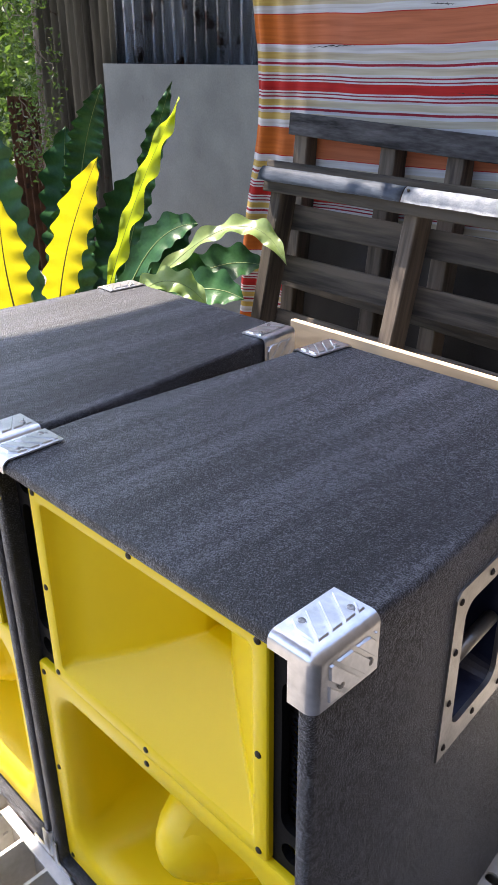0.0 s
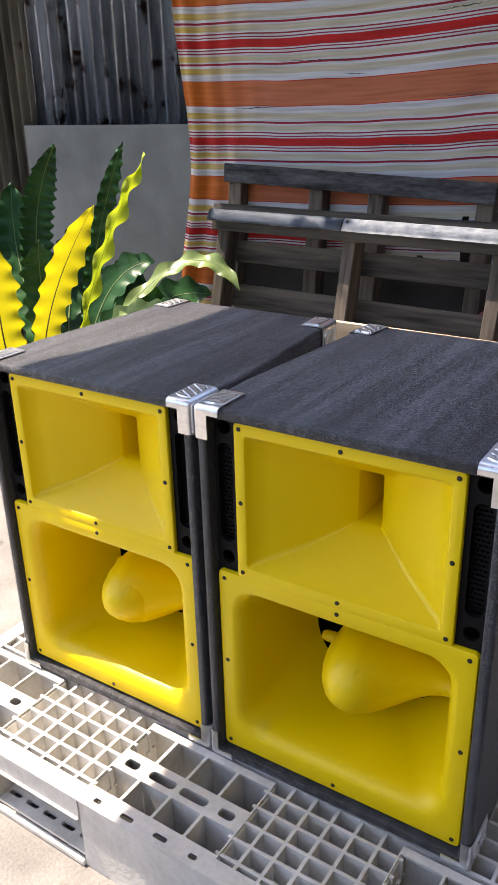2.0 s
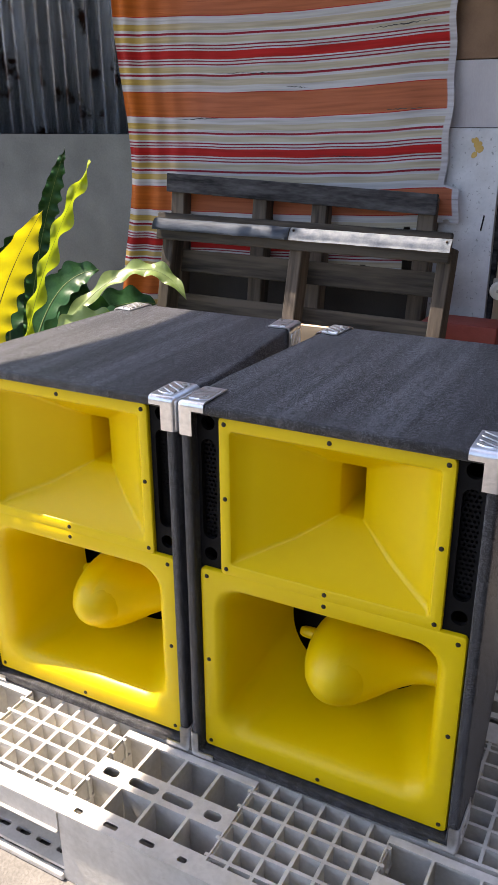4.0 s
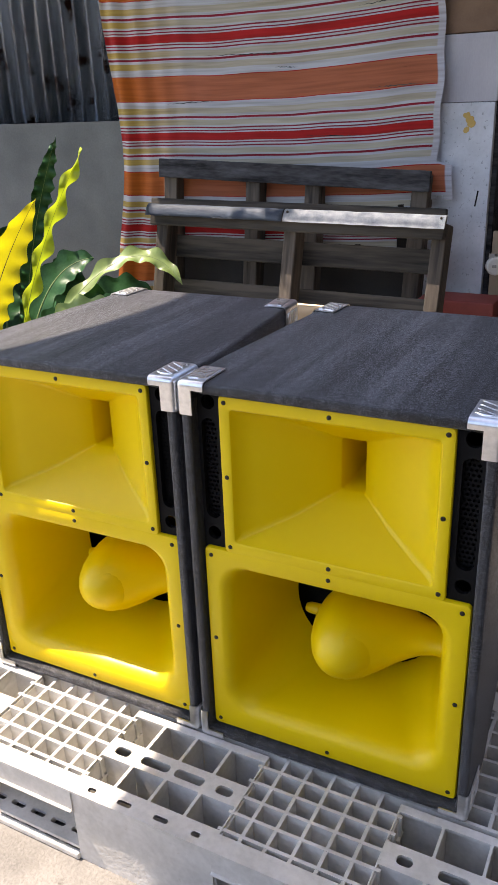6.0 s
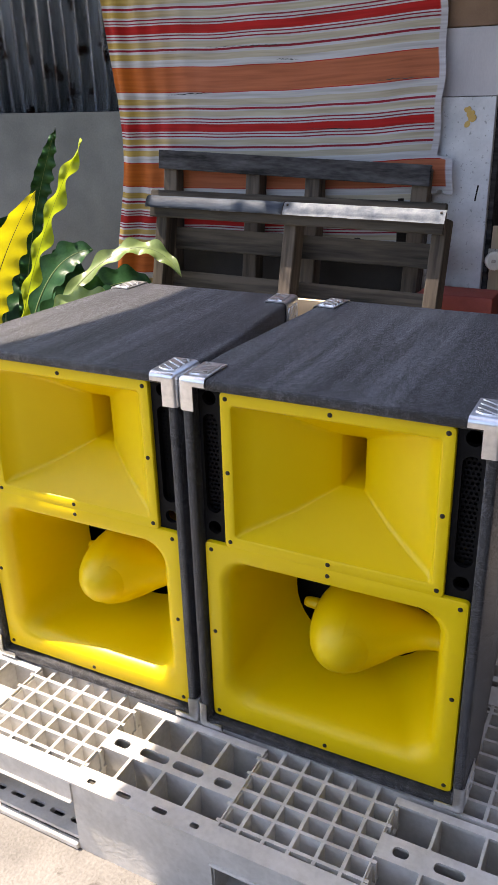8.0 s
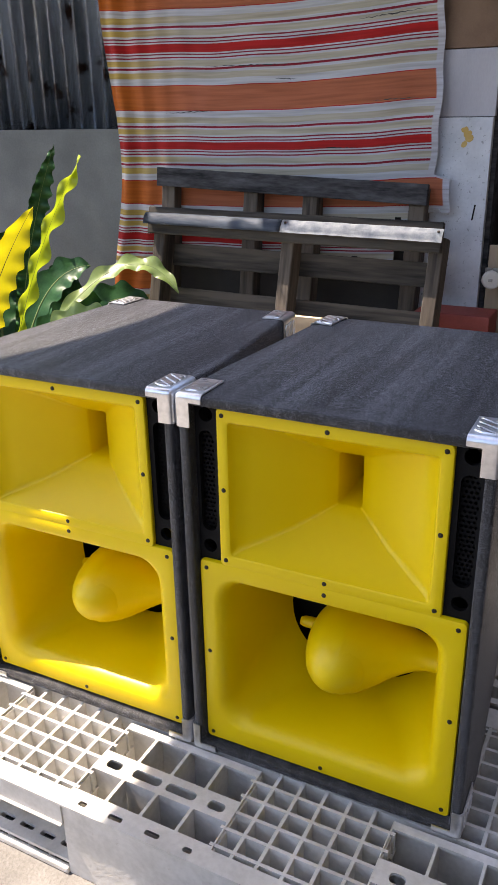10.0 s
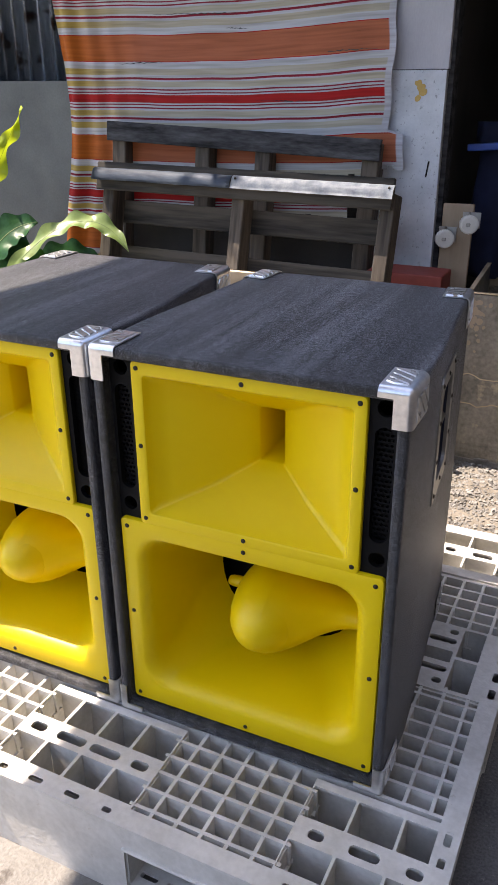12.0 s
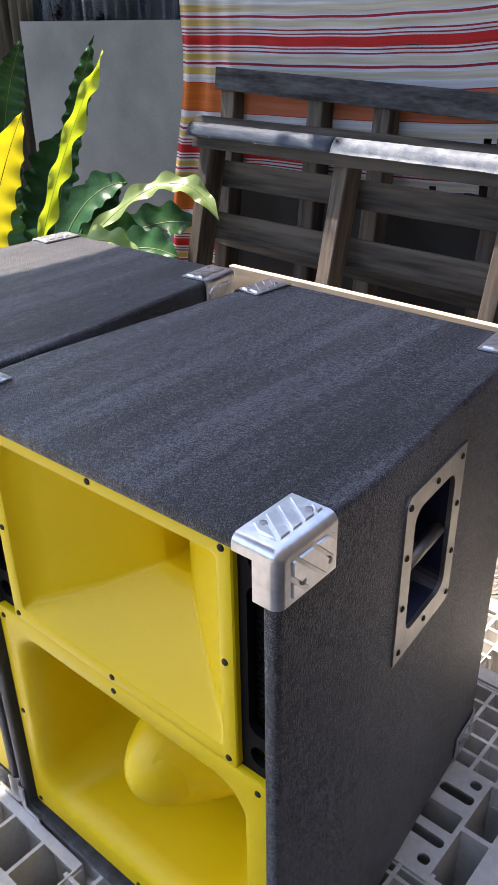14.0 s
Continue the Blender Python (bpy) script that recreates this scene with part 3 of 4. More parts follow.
def loudspeaker(m, label):
    cab = thing("loudspeaker", m, label, "loudspeaker", "pair of loudspeakers on the pallet")
    part("body", cabinet_body(), CARPET, cab, "black textured cabinet box", smooth=30)
    # back of the recess, so that nothing shows through
    bm = bmesh.new()
    block(bm, -0.185, 0.185, 0.33, 0.34, 0.02, 0.82)
    part("driver_board", bm, BLACK, cab)
    uh = part("upper_horn", upper_horn(), YELLOW, cab, "glossy yellow rectangular horn flare", smooth=30)
    lh = part("lower_horn", lower_horn(), YELLOW, cab, "glossy yellow rounded horn flare", smooth=32)
    part("phase_plug", phase_plug(), YELLOW, cab, "smooth yellow bulb in the horn throat", smooth=True)
    bm = bmesh.new()
    revolve(bm, [(0.290, 0.24), (0.30, 0.235), (0.31, 0.1)], 28, pose(0, 0, 0.262))
    part("woofer_cone", bm, BLACK, cab)
    for x, z in ((-.2105, .804), (0, .804), (.2105, .804), (-.2105, .65), (.2105, .648), (-.2105, .495), (0, .495), (.2105, .495)):
        put("screw", SCREW_YELLOW, uh, pose(x, -0.0065, z, 0, 20 * z / 0.1, 0))
    for x, z in ((-.256, .467), (0, .470), (.256, .467), (-.256, .262), (.256, .262), (-.256, .044), (0, .043), (.256, .044)):
        put("screw", SCREW_YELLOW, lh, pose(x, -0.007, z, 0, 30 * z / 0.1, 0))
    board = part("baffle", baffle(), BLACK, cab, "matt black front board with slots and ports")
    for s in (1, -1):
        part("grille", slot_grille(), BLACK, board, "black perforated slot grille", at=pose(s * 0.251, 0, 0))
    # eight pressed corners
    one = part("corner_bracket", corner_bracket(), STEEL, cab, "pressed zinc corner bracket with diagonal ribs", smooth=40, at=pose(HALF, LIP, CAB_H))
    for p in (pose(-0.040, 0.028, 0.0062, -90), pose(-0.020, 0.076, 0.0062, -90)):
        put("screw", SCREW_STEEL, one, p)
    for p in (pose(0.0056, 0.034, -0.046, 0, 0, 90), pose(0.0056, 0.078, -0.046, 0, 0, 90)):
        put("screw", SCREW_STEEL, one, p)
    bracket_ribs(one)
    foot = part("foot_bracket", corner_bracket(0.017, 0.016), STEEL, cab, "pressed zinc corner bracket", smooth=40)
    for k, (x, y, z, sx, sy, sz) in enumerate(((-HALF, LIP, CAB_H, -1, 1, 1), (REAR, CAB_D, CAB_H, 1, -1, 1), (-REAR, CAB_D, CAB_H, -1, -1, 1),
                                              (HALF, LIP, 0, 1, 1, -1), (-HALF, LIP, 0, -1, 1, -1), (REAR, CAB_D, 0, 1, -1, -1), (-REAR, CAB_D, 0, -1, -1, -1))):
        b = one.copy()
        if sz < 0:
            b.data = foot.data
        scene.collection.objects.link(b)
        b.parent = cab
        b.matrix_basis = Matrix.Translation((x, y, z)) @ pose(0, 0, 0, 0, 0, (SPLAY if sx > 0 else -SPLAY) if sy < 0 else 0) @ Matrix.Diagonal((sx, sy, sz, 1))
        for c in one.children:
            d = c.copy()
            scene.collection.objects.link(d)
            d.parent = b
    bpy.data.objects.remove(foot)
    # recessed side handle on the sloping flank
    bm = bmesh.new()
    pierced(bm, [(0.092, 0.130), (-0.080, 0.130), (-0.089, 0.121), (-0.092, -0.130), (0.080, -0.130), (0.089, -0.121)], [rounded(0.062, -0.095, 0.100, 0.022, 5)[::-1]], -0.003, 0.004)
    hand = part("side_handle", bm, PLATE, cab, "recessed handle with a grey steel frame",
                at=HANDLE_AT)
    for x, z in ((-.078, .114), (0, .114), (.078, .114), (-.078, .04), (.078, .04), (-.078, -.04), (.078, -.04), (-.078, -.114), (0, -.110), (.078, -.114)):
        put("screw", SCREW_YELLOW, hand, pose(x, -0.003, z))
    bm = bmesh.new()
    rows = loft(bm, [(0.0, rounded(0.064, -0.097, 0.102, 0.022, 5)), (0.05, rounded(0.058, -0.085, 0.090, 0.03, 5)), (0.075, rounded(0.045, -0.06, 0.065, 0.03, 5))])
    bm.faces.new(rows[-1])
    part("handle_dish", bm, NAVY, hand, "navy plastic dish")
    bm = bmesh.new()
    revolve(bm, [(-0.064, 0.010), (0.064, 0.010)], 12, pose(0, 0.014, 0.0, 0, 0, 90))
    part("grip_bar", bm, PLATE, hand, "bare steel grip bar", smooth=True)
    return cab


cab_right = loudspeaker(pose(0, 0.006, 0.188, 0, 0, 0.8), "tall black loudspeaker cabinet with two yellow horns, in full shade")
cab_left = copy_thing(cab_right, pose(-0.608, 0.0, 0.188, 0, 0, 0.8))
tagged(cab_left, "tall black loudspeaker cabinet with yellow horns, top half sunlit")

# ---- plastic pallet ----
PX0, PX1, PY0, PY1, PTOP = -1.05, 0.45, -0.275, 1.075, 0.182
BX = ((PX0, -0.77), (-0.472, -0.128), (0.17, PX1))
BY = ((PY0, -0.02), (0.335, 0.59), (0.82, PY1))


def in_block(x, y, pad=0.0):
    return any(a - pad < x < b + pad for a, b in BX) and any(a - pad < y < b + pad for a, b in BY)


def flat_plate(bm, x0, x1, y0, y1, z0, z1, slots):
    """A horizontal plate with rounded slots (cx, cy, half length, half width, along x?)."""
    holes = []
    for cx, cy, hl, hw, along in slots:
        h = rounded(hl if along else hw, -(hw if along else hl), hw if along else hl, min(0.003, min(hl, hw) * 0.8) if hw > 0.02 else hw * 0.8, 3)
        holes.append([(cx + a, cy + b) for a, b in h][::-1])
    n0 = len(bm.verts)
    pierced(bm, [(x0, y0), (x1, y0), (x1, y1), (x0, y1)], holes, 0, z1 - z0)
    bm.verts.ensure_lookup_table()
    for v in bm.verts[n0:]:
        x, y, z = v.co
        v.co = (x, z, z0 + y)


plastic_pallet = thing("plastic_pallet", pose(0, 0, 0), "cream plastic lattice-deck pallet, scuffed and dusty, under the loudspeakers", "pallet")
bm = bmesh.new()
PITCH_X, PITCH_Y, RIBW = 0.0535, 0.0445, 0.0075


def ribs(bm, lo, hi, other_lo, other_hi, along_x):
    n = round((hi - lo) / (PITCH_Y if along_x else PITCH_X))
    m = round((other_hi - other_lo) / (PITCH_X if along_x else PITCH_Y))
    for i in range(1, n):
        c = lo + (hi - lo) * i / n
        start = None
        for j in range(m + 1):
            a = other_lo + (other_hi - other_lo) * (j + 0.5) / m
            inside = in_block(a, c) if along_x else in_block(c, a)
            here = other_lo + (other_hi - other_lo) * j / m
            if start is None and not inside and j < m:
                start = here
            if start is not None and (inside or j == m):
                if along_x:
                    block(bm, start, here, c - RIBW / 2, c + RIBW / 2, 0.130, PTOP - 0.001)
                    block(bm, start, here, c - 0.015, c + 0.015, 0.124, 0.1295)
                else:
                    block(bm, c - RIBW / 2, c + RIBW / 2, start, here, 0.1305, PTOP - 0.0015)
                    block(bm, c - 0.014, c + 0.014, start, here, 0.1245, 0.1285)
                start = None


ribs(bm, PY0, PY1, PX0, PX1, True)
ribs(bm, PX0, PX1, PY0, PY1, False)
part("deck_lattice", bm, PALLET, plastic_pallet, "cream moulded square lattice")
def pallet_wall(name, owner, *size):
    bm = bmesh.new()
    block(bm, *size)
    part(name, bm, PALLET, owner)


for (x0, x1), (y0, y1) in ((a, b) for a in BX for b in BY):
    bm = bmesh.new()
    block(bm, x0 + 0.006, x1 - 0.006, y0 + 0.006, y1 - 0.006, GZ + 0.001, GZ + 0.02)
    foot = part("foot_block", bm, PALLET, plastic_pallet)
    # outer walls, set out under the rim
    for size in ((x0, x1, y0 - 0.004, y0 + 0.0015), (x0, x1, y1 - 0.0055, y1), (x0, x0 + 0.006, y0 + 0.002, y1 - 0.006), (x1 - 0.0015, x1 + 0.004, y0 + 0.002, y1 - 0.006)):
        pallet_wall("side_wall", foot, *size, GZ, PTOP - 0.0065)
    w, h = x1 - x0, y1 - y0
    n = 4 if w > 0.3 else 3
    cells = []
    if x1 >= PX1 and 0 < y0 < 0.7:
        # two large cells, squares by the rim, and slots of several widths
        cells = [(x1 - 0.085, y0 + 0.068, 0.056, 0.027, False), (x1 - 0.085, y0 + 0.190, 0.056, 0.027, False)]
        cells += [(x1 - 0.155, y0 + k * h, 0.034, hw, True) for k, hw in ((0.30, 0.010), (0.50, 0.022), (0.74, 0.011))]
        cells += [(x1 - 0.135, y0 + k * h, 0.011, 0.010, True) for k in (0.13, 0.89)]
        cells += [(x1 - 0.235, y0 + k * h, 0.034, 0.028, True) for k in (0.2, 0.5, 0.8)]
        walls = [(x1 - 0.118, x1 - 0.113, y0 + 0.002, y1 - 0.006), (x1 - 0.057, x1 - 0.052, y0 + 0.002, y1 - 0.006), (x1 - 0.112, x1 - 0.058, y0 + 0.127, y0 + 0.131), (x0 + 0.007, x1 - 0.119, y0 + 0.10, y0 + 0.104), (x0 + 0.007, x1 - 0.119, y0 + 0.152, y0 + 0.156)]
    else:
        for k in range(n):
            u = (k + 0.5) / n
            for v, half, deep in ((0.275, 0.125, True), (0.505, 0.045, False), (0.775, 0.150, True)):
                short = 0.15 if 0 < k < n - 1 else 0.08
                cells.append((x0 + u * w, y0 + v * h, *sorted(((0.5 / n - 0.010) * w if deep else short * w * 0.7, half * h))[::-1], ((0.5 / n - 0.010) * w if deep else short * w * 0.7) >= half * h))
        walls = [(x0 + k / n * w - 0.003, x0 + k / n * w + 0.003, a, b) for k in range(1, n) for a, b in ((y0 + 0.024, y0 + 0.42 * h - 0.004), (y0 + 0.60 * h + 0.004, y1 - 0.006))]
        walls += [(x0 + 0.007, x1 - 0.002, y0 + v * h - 0.003, y0 + v * h + 0.003) for v in (0.42, 0.60)]
    for size in walls:
        pallet_wall("cell_wall", foot, *size, GZ + 0.02, PTOP - 0.0065)
    if y0 < 0:
        cells += [(x0 + k * w, PY0 + 0.009, 0.017 if 0.2 < k < 0.8 else 0.010, 0.006, True) for k in (0.14, 0.38, 0.64, 0.88)]
    if x1 >= PX1 and 0 < y0 < 0.7:
        cells += [(x1 - 0.009, y0 + k * h, 0.017, 0.008, False) for k in (0.14, 0.38, 0.64, 0.88)]
    bm = bmesh.new()
    flat_plate(bm, x0, x1, y0, y1, PTOP - 0.006, PTOP + 0.0002, cells)
    part("top_web", bm, PALLET, foot)
# rim strips with their skirts and slots
for x0, x1, y0, y1 in ((PX0, PX1, PY0 - 0.012, PY0 + 0.030), (PX0, PX1, PY1 - 0.030, PY1 + 0.012), (PX0 - 0.012, PX0 + 0.030, PY0, PY1), (PX1 - 0.030, PX1 + 0.012, PY0, PY1)):
    bm = bmesh.new()
    along = x1 - x0 > y1 - y0
    slots = []
    for a, b in (BX if along else BY):
        for k in (0.14, 0.38, 0.64, 0.88):
            c = a + k * (b - a)
            slots.append((c, (y0 + y1) / 2, 0.017 if 0.2 < k < 0.8 else 0.010, 0.006, True) if along else ((x0 + x1) / 2, c, 0.017, 0.008, False))
    flat_plate(bm, x0, x1, y0, y1, PTOP - 0.005, PTOP + 0.0012, slots)
    for a, b in ((BX[0][1], BX[1][0]), (BX[1][1], BX[2][0])) if along else ((BY[0][1], BY[1][0]), (BY[1][1], BY[2][0])):
        if along:
            yy = PY0 - 0.008 if y0 < 0 else PY1 + 0.002
            block(bm, a, b, yy, yy + 0.006, 0.122, PTOP - 0.005)
            block(bm, a, b, yy - 0.006, yy + 0.010, 0.116, 0.1218, 0.002, 1)
        else:
            xx = PX0 - 0.008 if x0 < -0.5 else PX1 + 0.002
            block(bm, xx, xx + 0.006, a, b, 0.122, PTOP - 0.005)
            block(bm, xx - 0.010, xx + 0.006, a, b, 0.116, 0.1218, 0.002, 1)
    part("rim_strip", bm, PALLET, plastic_pallet)
# bottom runners with rounded slots between the feet
for x0, x1, y0, y1 in [(BX[i][1], BX[i + 1][0], a, b) for i in (0, 1) for a, b in BY] + [(a, b, BY[i][1], BY[i + 1][0]) for i in (0, 1) for a, b in BX]:
    bm = bmesh.new()
    w, h = x1 - x0, y1 - y0
    slots = [(x0 + w * (i + .5) / 5, y0 + h * (j + .5) / 4, 0.020, 0.007, True) for i in range(5) for j in range(4)]
    flat_plate(bm, x0, x1, y0, y1, GZ + 0.022, GZ + 0.030, slots)
    for k in range(6):
        if w > h:
            block(bm, x0 + w * k / 5 - 0.002, x0 + w * k / 5 + 0.002, y0, y1, GZ, GZ + 0.022)
    block(bm, x0, x1, y0 - 0.012, y0 + 0.002, GZ, GZ + 0.018, 0.004, 2)
    part("bottom_runner", bm, PALLET, plastic_pallet)

# ---- walls, fence and opening behind ----
def corrugated(x0, x1, z0, z1, pitch=0.076, amp=0.023, thick=0.0012):
    """An upright sheet with round corrugations, in x and z, facing -y."""
    bm = bmesh.new()
    n = int((x1 - x0) / pitch * 10)
    rows = []
    for z in (z0, z1):
        rows.append([bm.verts.new((x0 + (x1 - x0) * i / n, amp * math.cos(2 * math.pi * (x1 - x0) * i / n / pitch), z)) for i in range(n + 1)])
    for i in range(n):
        bm.faces.new((rows[0][i], rows[0][i + 1], rows[1][i + 1], rows[1][i]))
    bmesh.ops.solidify(bm, geom=bm.faces[:], thickness=thick)
    return bm


def wall_piece(name, x0, x1, y0, y1, z0, z1, mat, label, category="wall"):
    bm = bmesh.new()
    block(bm, x0, x1, y0, y1, z0, z1)
    return tagged(part(name, bm, mat), label, category, kind="structure")


fence = thing("corrugated_fence", pose(0, 0, 0), "upright galvanised corrugated iron fence with rust patches", "fence")
for k, (a, b, z0, y) in enumerate(((-2.46, -1.84, GZ, 2.215), (-3.08, -2.42, GZ, 2.225), (-3.80, -3.04, GZ, 2.215))):
    part("corrugated_sheet", corrugated(a, b, z0, 2.60), CORR if k < 2 else OLDCORR, fence, smooth=True, at=pose(0, y, 0))
bm = bmesh.new()
block(bm, -1.93, -1.85, 2.17, 2.20, GZ, 2.6, 0.004)
part("fence_post", bm, DARKWOOD, fence)

bm = bmesh.new()
block(bm, -3.11, -1.93, 2.160, 2.172, GZ, 1.452, 0.002)
tagged(part("cement_panel", bm, CEMENT), "flat grey cement board leaning on the corrugated fence", "panel")

house_wall = wall_piece("wall_back", -1.84, -0.195, 2.15, 2.30, GZ, 2.299, SHADEWALL, "rough wall behind the tarpaulin, shade put into its near-black colour")
bm = bmesh.new()
block(bm, -0.45, -0.190, 2.118, 2.1485, 0.70, 1.482, 0.002, 1, pose(0, 0, 0, 0, 0, 0))
board = part("white_board", bm, WHITEBOARD)
tagged(board, "chalky white board with an ochre stain, fixed to the wall", "board")
bm = bmesh.new()
srng = random.Random(3)
for i in range(11):
    w = srng.uniform(0.006, 0.016)
    revolve(bm, [(-0.0008 - 0.0001 * i, w), (0.0, w)], 8, pose(srng.uniform(-0.016, 0.016) - 0.012 * (i % 2), 0, srng.uniform(-0.02, 0.045), 0, 40 * i) @ Matrix.Diagonal((0.9, 1, 1.15, 1)))
part("ochre_stain", bm, OCHRE, board, "ochre glue stain", at=pose(-0.285, 2.118, 1.40))
bm = bmesh.new()
block(bm, -0.003, 0.003, -0.002, 0, -0.03, 0.03)
part("nail_slot", bm, BLACK, board, at=pose(-0.235, 2.1175, 1.13, 0, 8))
bm = bmesh.new()
block(bm, -0.62, -0.185, 2.122, 2.1495, 1.484, 1.72, 0.002, 1)
tagged(part("lilac_board", bm, LAVENDER), "faded lilac board on the wall above the white board", "board")
bm = bmesh.new()
block(bm, -0.62, -0.185, 2.120, 2.1495, 1.723, 2.299, 0.002, 1)
tagged(part("brown_board", bm, BROWNBOARD), "plain brown board on the wall under the eave", "board")
wall_piece("wall_jamb", -0.193, -0.172, 2.152, 2.24, GZ, 2.299, DARKWOOD, "dark wooden jamb beside the dark doorway")
# Added walls close the store room; their dark colour stands for its shade.
wall_piece("wall_room_back", -0.26, 3.2, 4.6, 4.7, GZ, 2.299, SHADEWALL, "store room back wall, indoor shade put into its colour")
wall_piece("wall_room_left", -0.26, -0.20, 2.301, 4.6, GZ, 2.299, SHADEWALL, "store room side wall, indoor shade put into its colour")
wall_piece("wall_lintel", -0.171, 3.2, 2.15, 2.30, 2.12, 2.299, SHADEWALL, "unseen lintel added over the doorway, near-black to keep the room dark")
wall_piece("wall_front_right", 1.0, 3.2, 2.15, 2.30, GZ, 2.12, LAVENDER, "unseen pale wall added beside the doorway to close the room")
wall_piece("wall_room_right", 3.1, 3.2, 2.3, 4.6, GZ, 2.299, SHADEWALL, "store room side wall, indoor shade put into its colour")
# Unseen roof, added as a sun blocker; its edge leaves the bench strip lit.
bm = bmesh.new()
block(bm, -2.1, 3.4, 1.70, 4.9, 2.3, 2.33)
tagged(part("ceiling", bm, OLDCORR), "unseen sheet roof, its eave added to shade the wall and tarpaulin", "roof", kind="structure")

# dark clutter in the doorway
bm = bmesh.new()
for i in range(14):
    a = random.uniform(0.05, 0.5)
    block(bm, -a, a, -0.03, 0.03, -0.01, 0.01, 0.002, 1, pose(random.uniform(0.3, 1.4), random.uniform(2.6, 3.4), random.uniform(0.1, 0.5), random.uniform(-10, 10), random.uniform(-25, 25), random.uniform(-60, 60)))
tagged(part("scrap_timber", bm, DARKWOOD), "heap of dark scrap timber inside the store room", "timber", kind="stuff")


def hanging_cloth():
    bm = bmesh.new()
    n, m = 22, 26
    rows = []
    for j in range(m + 1):
        v = j / m
        z = 1.30 - 0.62 * v
        r = 0.060 + 0.05 * v + (0.02 if v < 0.15 else 0)
        row = []
        for i in range(n):
            a = 2 * math.pi * i / n
            w = 1 + 0.18 * math.sin(5 * a + 3 * v) + 0.10 * math.sin(9 * a - 7 * v) + 0.12 * noise.noise((math.cos(a) * 2, math.sin(a) * 2, v * 6))
            row.append(bm.verts.new((r * w * math.cos(a) * 1.1, 0.6 * r * w * math.sin(a), z)))
        rows.append(row)
    for a, b in zip(rows, rows[1:]):
        for i in range(n):
            bm.faces.new((a[i], a[(i + 1) % n], b[(i + 1) % n], b[i]))
    bm.faces.new(rows[0]), bm.faces.new(rows[-1])
    return bm


tagged(part("work_jacket", hanging_cloth(), CLOTH, smooth=True, at=pose(-0.02, 2.44, -0.01)), "navy cloth work jacket hanging in the doorway", "jacket")
bm = bmesh.new()
block(bm, -0.07, 0.07, -0.012, 0.012, -0.014, 0.014, 0.005)
tagged(part("blue_hanger", bm, BLUEPLASTIC, at=pose(-0.065, 2.355, 1.20, 0, -4)), "blue plastic strip hooked on the jamb", "hanger")

# plywood board standing on end with two castors
castor_board = thing("castor_board", pose(-0.075, 2.14, GZ, -2, 0, 0), "raw plywood trolley board stood on end by the doorway", "trolley")
bm = bmesh.new()
block(bm, -0.085, 0.035, -0.055, -0.035, 0.0, 1.03, 0.003)
part("board", bm, CARDBOARD, castor_board)
for x, z, s in ((-0.058, 0.912, 1), (0.030, 0.972, 1)):
    bm = bmesh.new()
    block(bm, -0.035, 0.035, -0.058, -0.0555, -0.03, 0.03, 0.001, 1)
    block(bm, -0.012, -0.004, -0.080, -0.058, -0.012, 0.030, 0.002, 1)
    block(bm, -0.008, 0.008, -0.118, -0.078, -0.018, -0.006, 0.002, 1)
    fork = part("castor_fork", bm, PLATE, castor_board, "zinc castor fork", at=pose(x, 0, z))
    bm = bmesh.new()
    revolve(bm, [(-0.014, 0.030), (-0.011, 0.036), (0.011, 0.036), (0.014, 0.030)], 20, pose(0, -0.098, -0.012, 0, 0, 25))
    part("castor_wheel", bm, NYLON, fork, "white nylon wheel", smooth=False)

bm = bmesh.new()
block(bm, -0.40, -0.098, 1.93, 2.09, GZ, 0.760, 0.006)
tagged(part("red_cabinet", bm, REDPAINT), "low dull red painted metal box against the wall", "box")

# ---- box with dirty laminate, on the gravel ----
crate = thing("laminate_box", pose(0.03, 1.83, 0.055, 0, 0, 3), "open dirty dark-laminated plywood box standing on gravel", "box")
for name, a in (("front_panel", (0.006, 0.82, 0.0, 0.012, 0, 0.675)), ("back_panel", (0.006, 0.82, 0.58, 0.592, 0, 0.675)), ("side_panel", (-0.008, 0.0055, 0.0, 0.592, 0, 0.678)), ("side_panel", (0.8205, 0.834, 0.0, 0.592, 0, 0.678)), ("bottom_panel", (0.006, 0.82, 0.0125, 0.5795, 0, 0.012))):
    bm = bmesh.new()
    block(bm, *a, 0.002, 1)
    part(name, bm, DIRTYPANEL, crate)
bm = bmesh.new()
prng = random.Random(5)
for i in range(46):
    x, z = abs(prng.gauss(0.0, 0.026)) + 0.008, prng.gauss(0.60, 0.045)
    if z < 0.665:
        r = prng.uniform(0.004, 0.013)
        revolve(bm, [(-0.0006 - 0.00004 * i, r), (0.0, r)], 7, pose(x, -0.0003, z, 0, 37 * i) @ Matrix.Diagonal((0.9, 1, 1.1, 1)))
part("bare_patch", bm, CARDBOARD, crate, "bare patch of delaminated plywood")

bm = bmesh.new()
crng = random.Random(8)
for z0 in (0.36, 0.25):
    x, z = 0.0, z0
    while x < 0.80:
        x2, z2 = x + crng.uniform(0.02, 0.05), z0 + crng.uniform(-0.015, 0.012) - 0.05 * x * (z0 < 0.3)
        d = Vector((x2 - x, 0, z2 - z))
        block(bm, 0, d.length, -0.0015, 0.0, -0.0018, 0.0018, 0, 1, Matrix.Translation((x, -0.0004, z)) @ Matrix.Rotation(-math.atan2(z2 - z, x2 - x), 4, "Y"))
        x, z = x2, z2
part("cracked_edge", bm, PALEWOOD, crate, "pale cracks across the laminate")
bm = bmesh.new()
block(bm, -0.010, 0.008, -0.001, 0.594, 0.6785, 0.683, 0.001, 1)
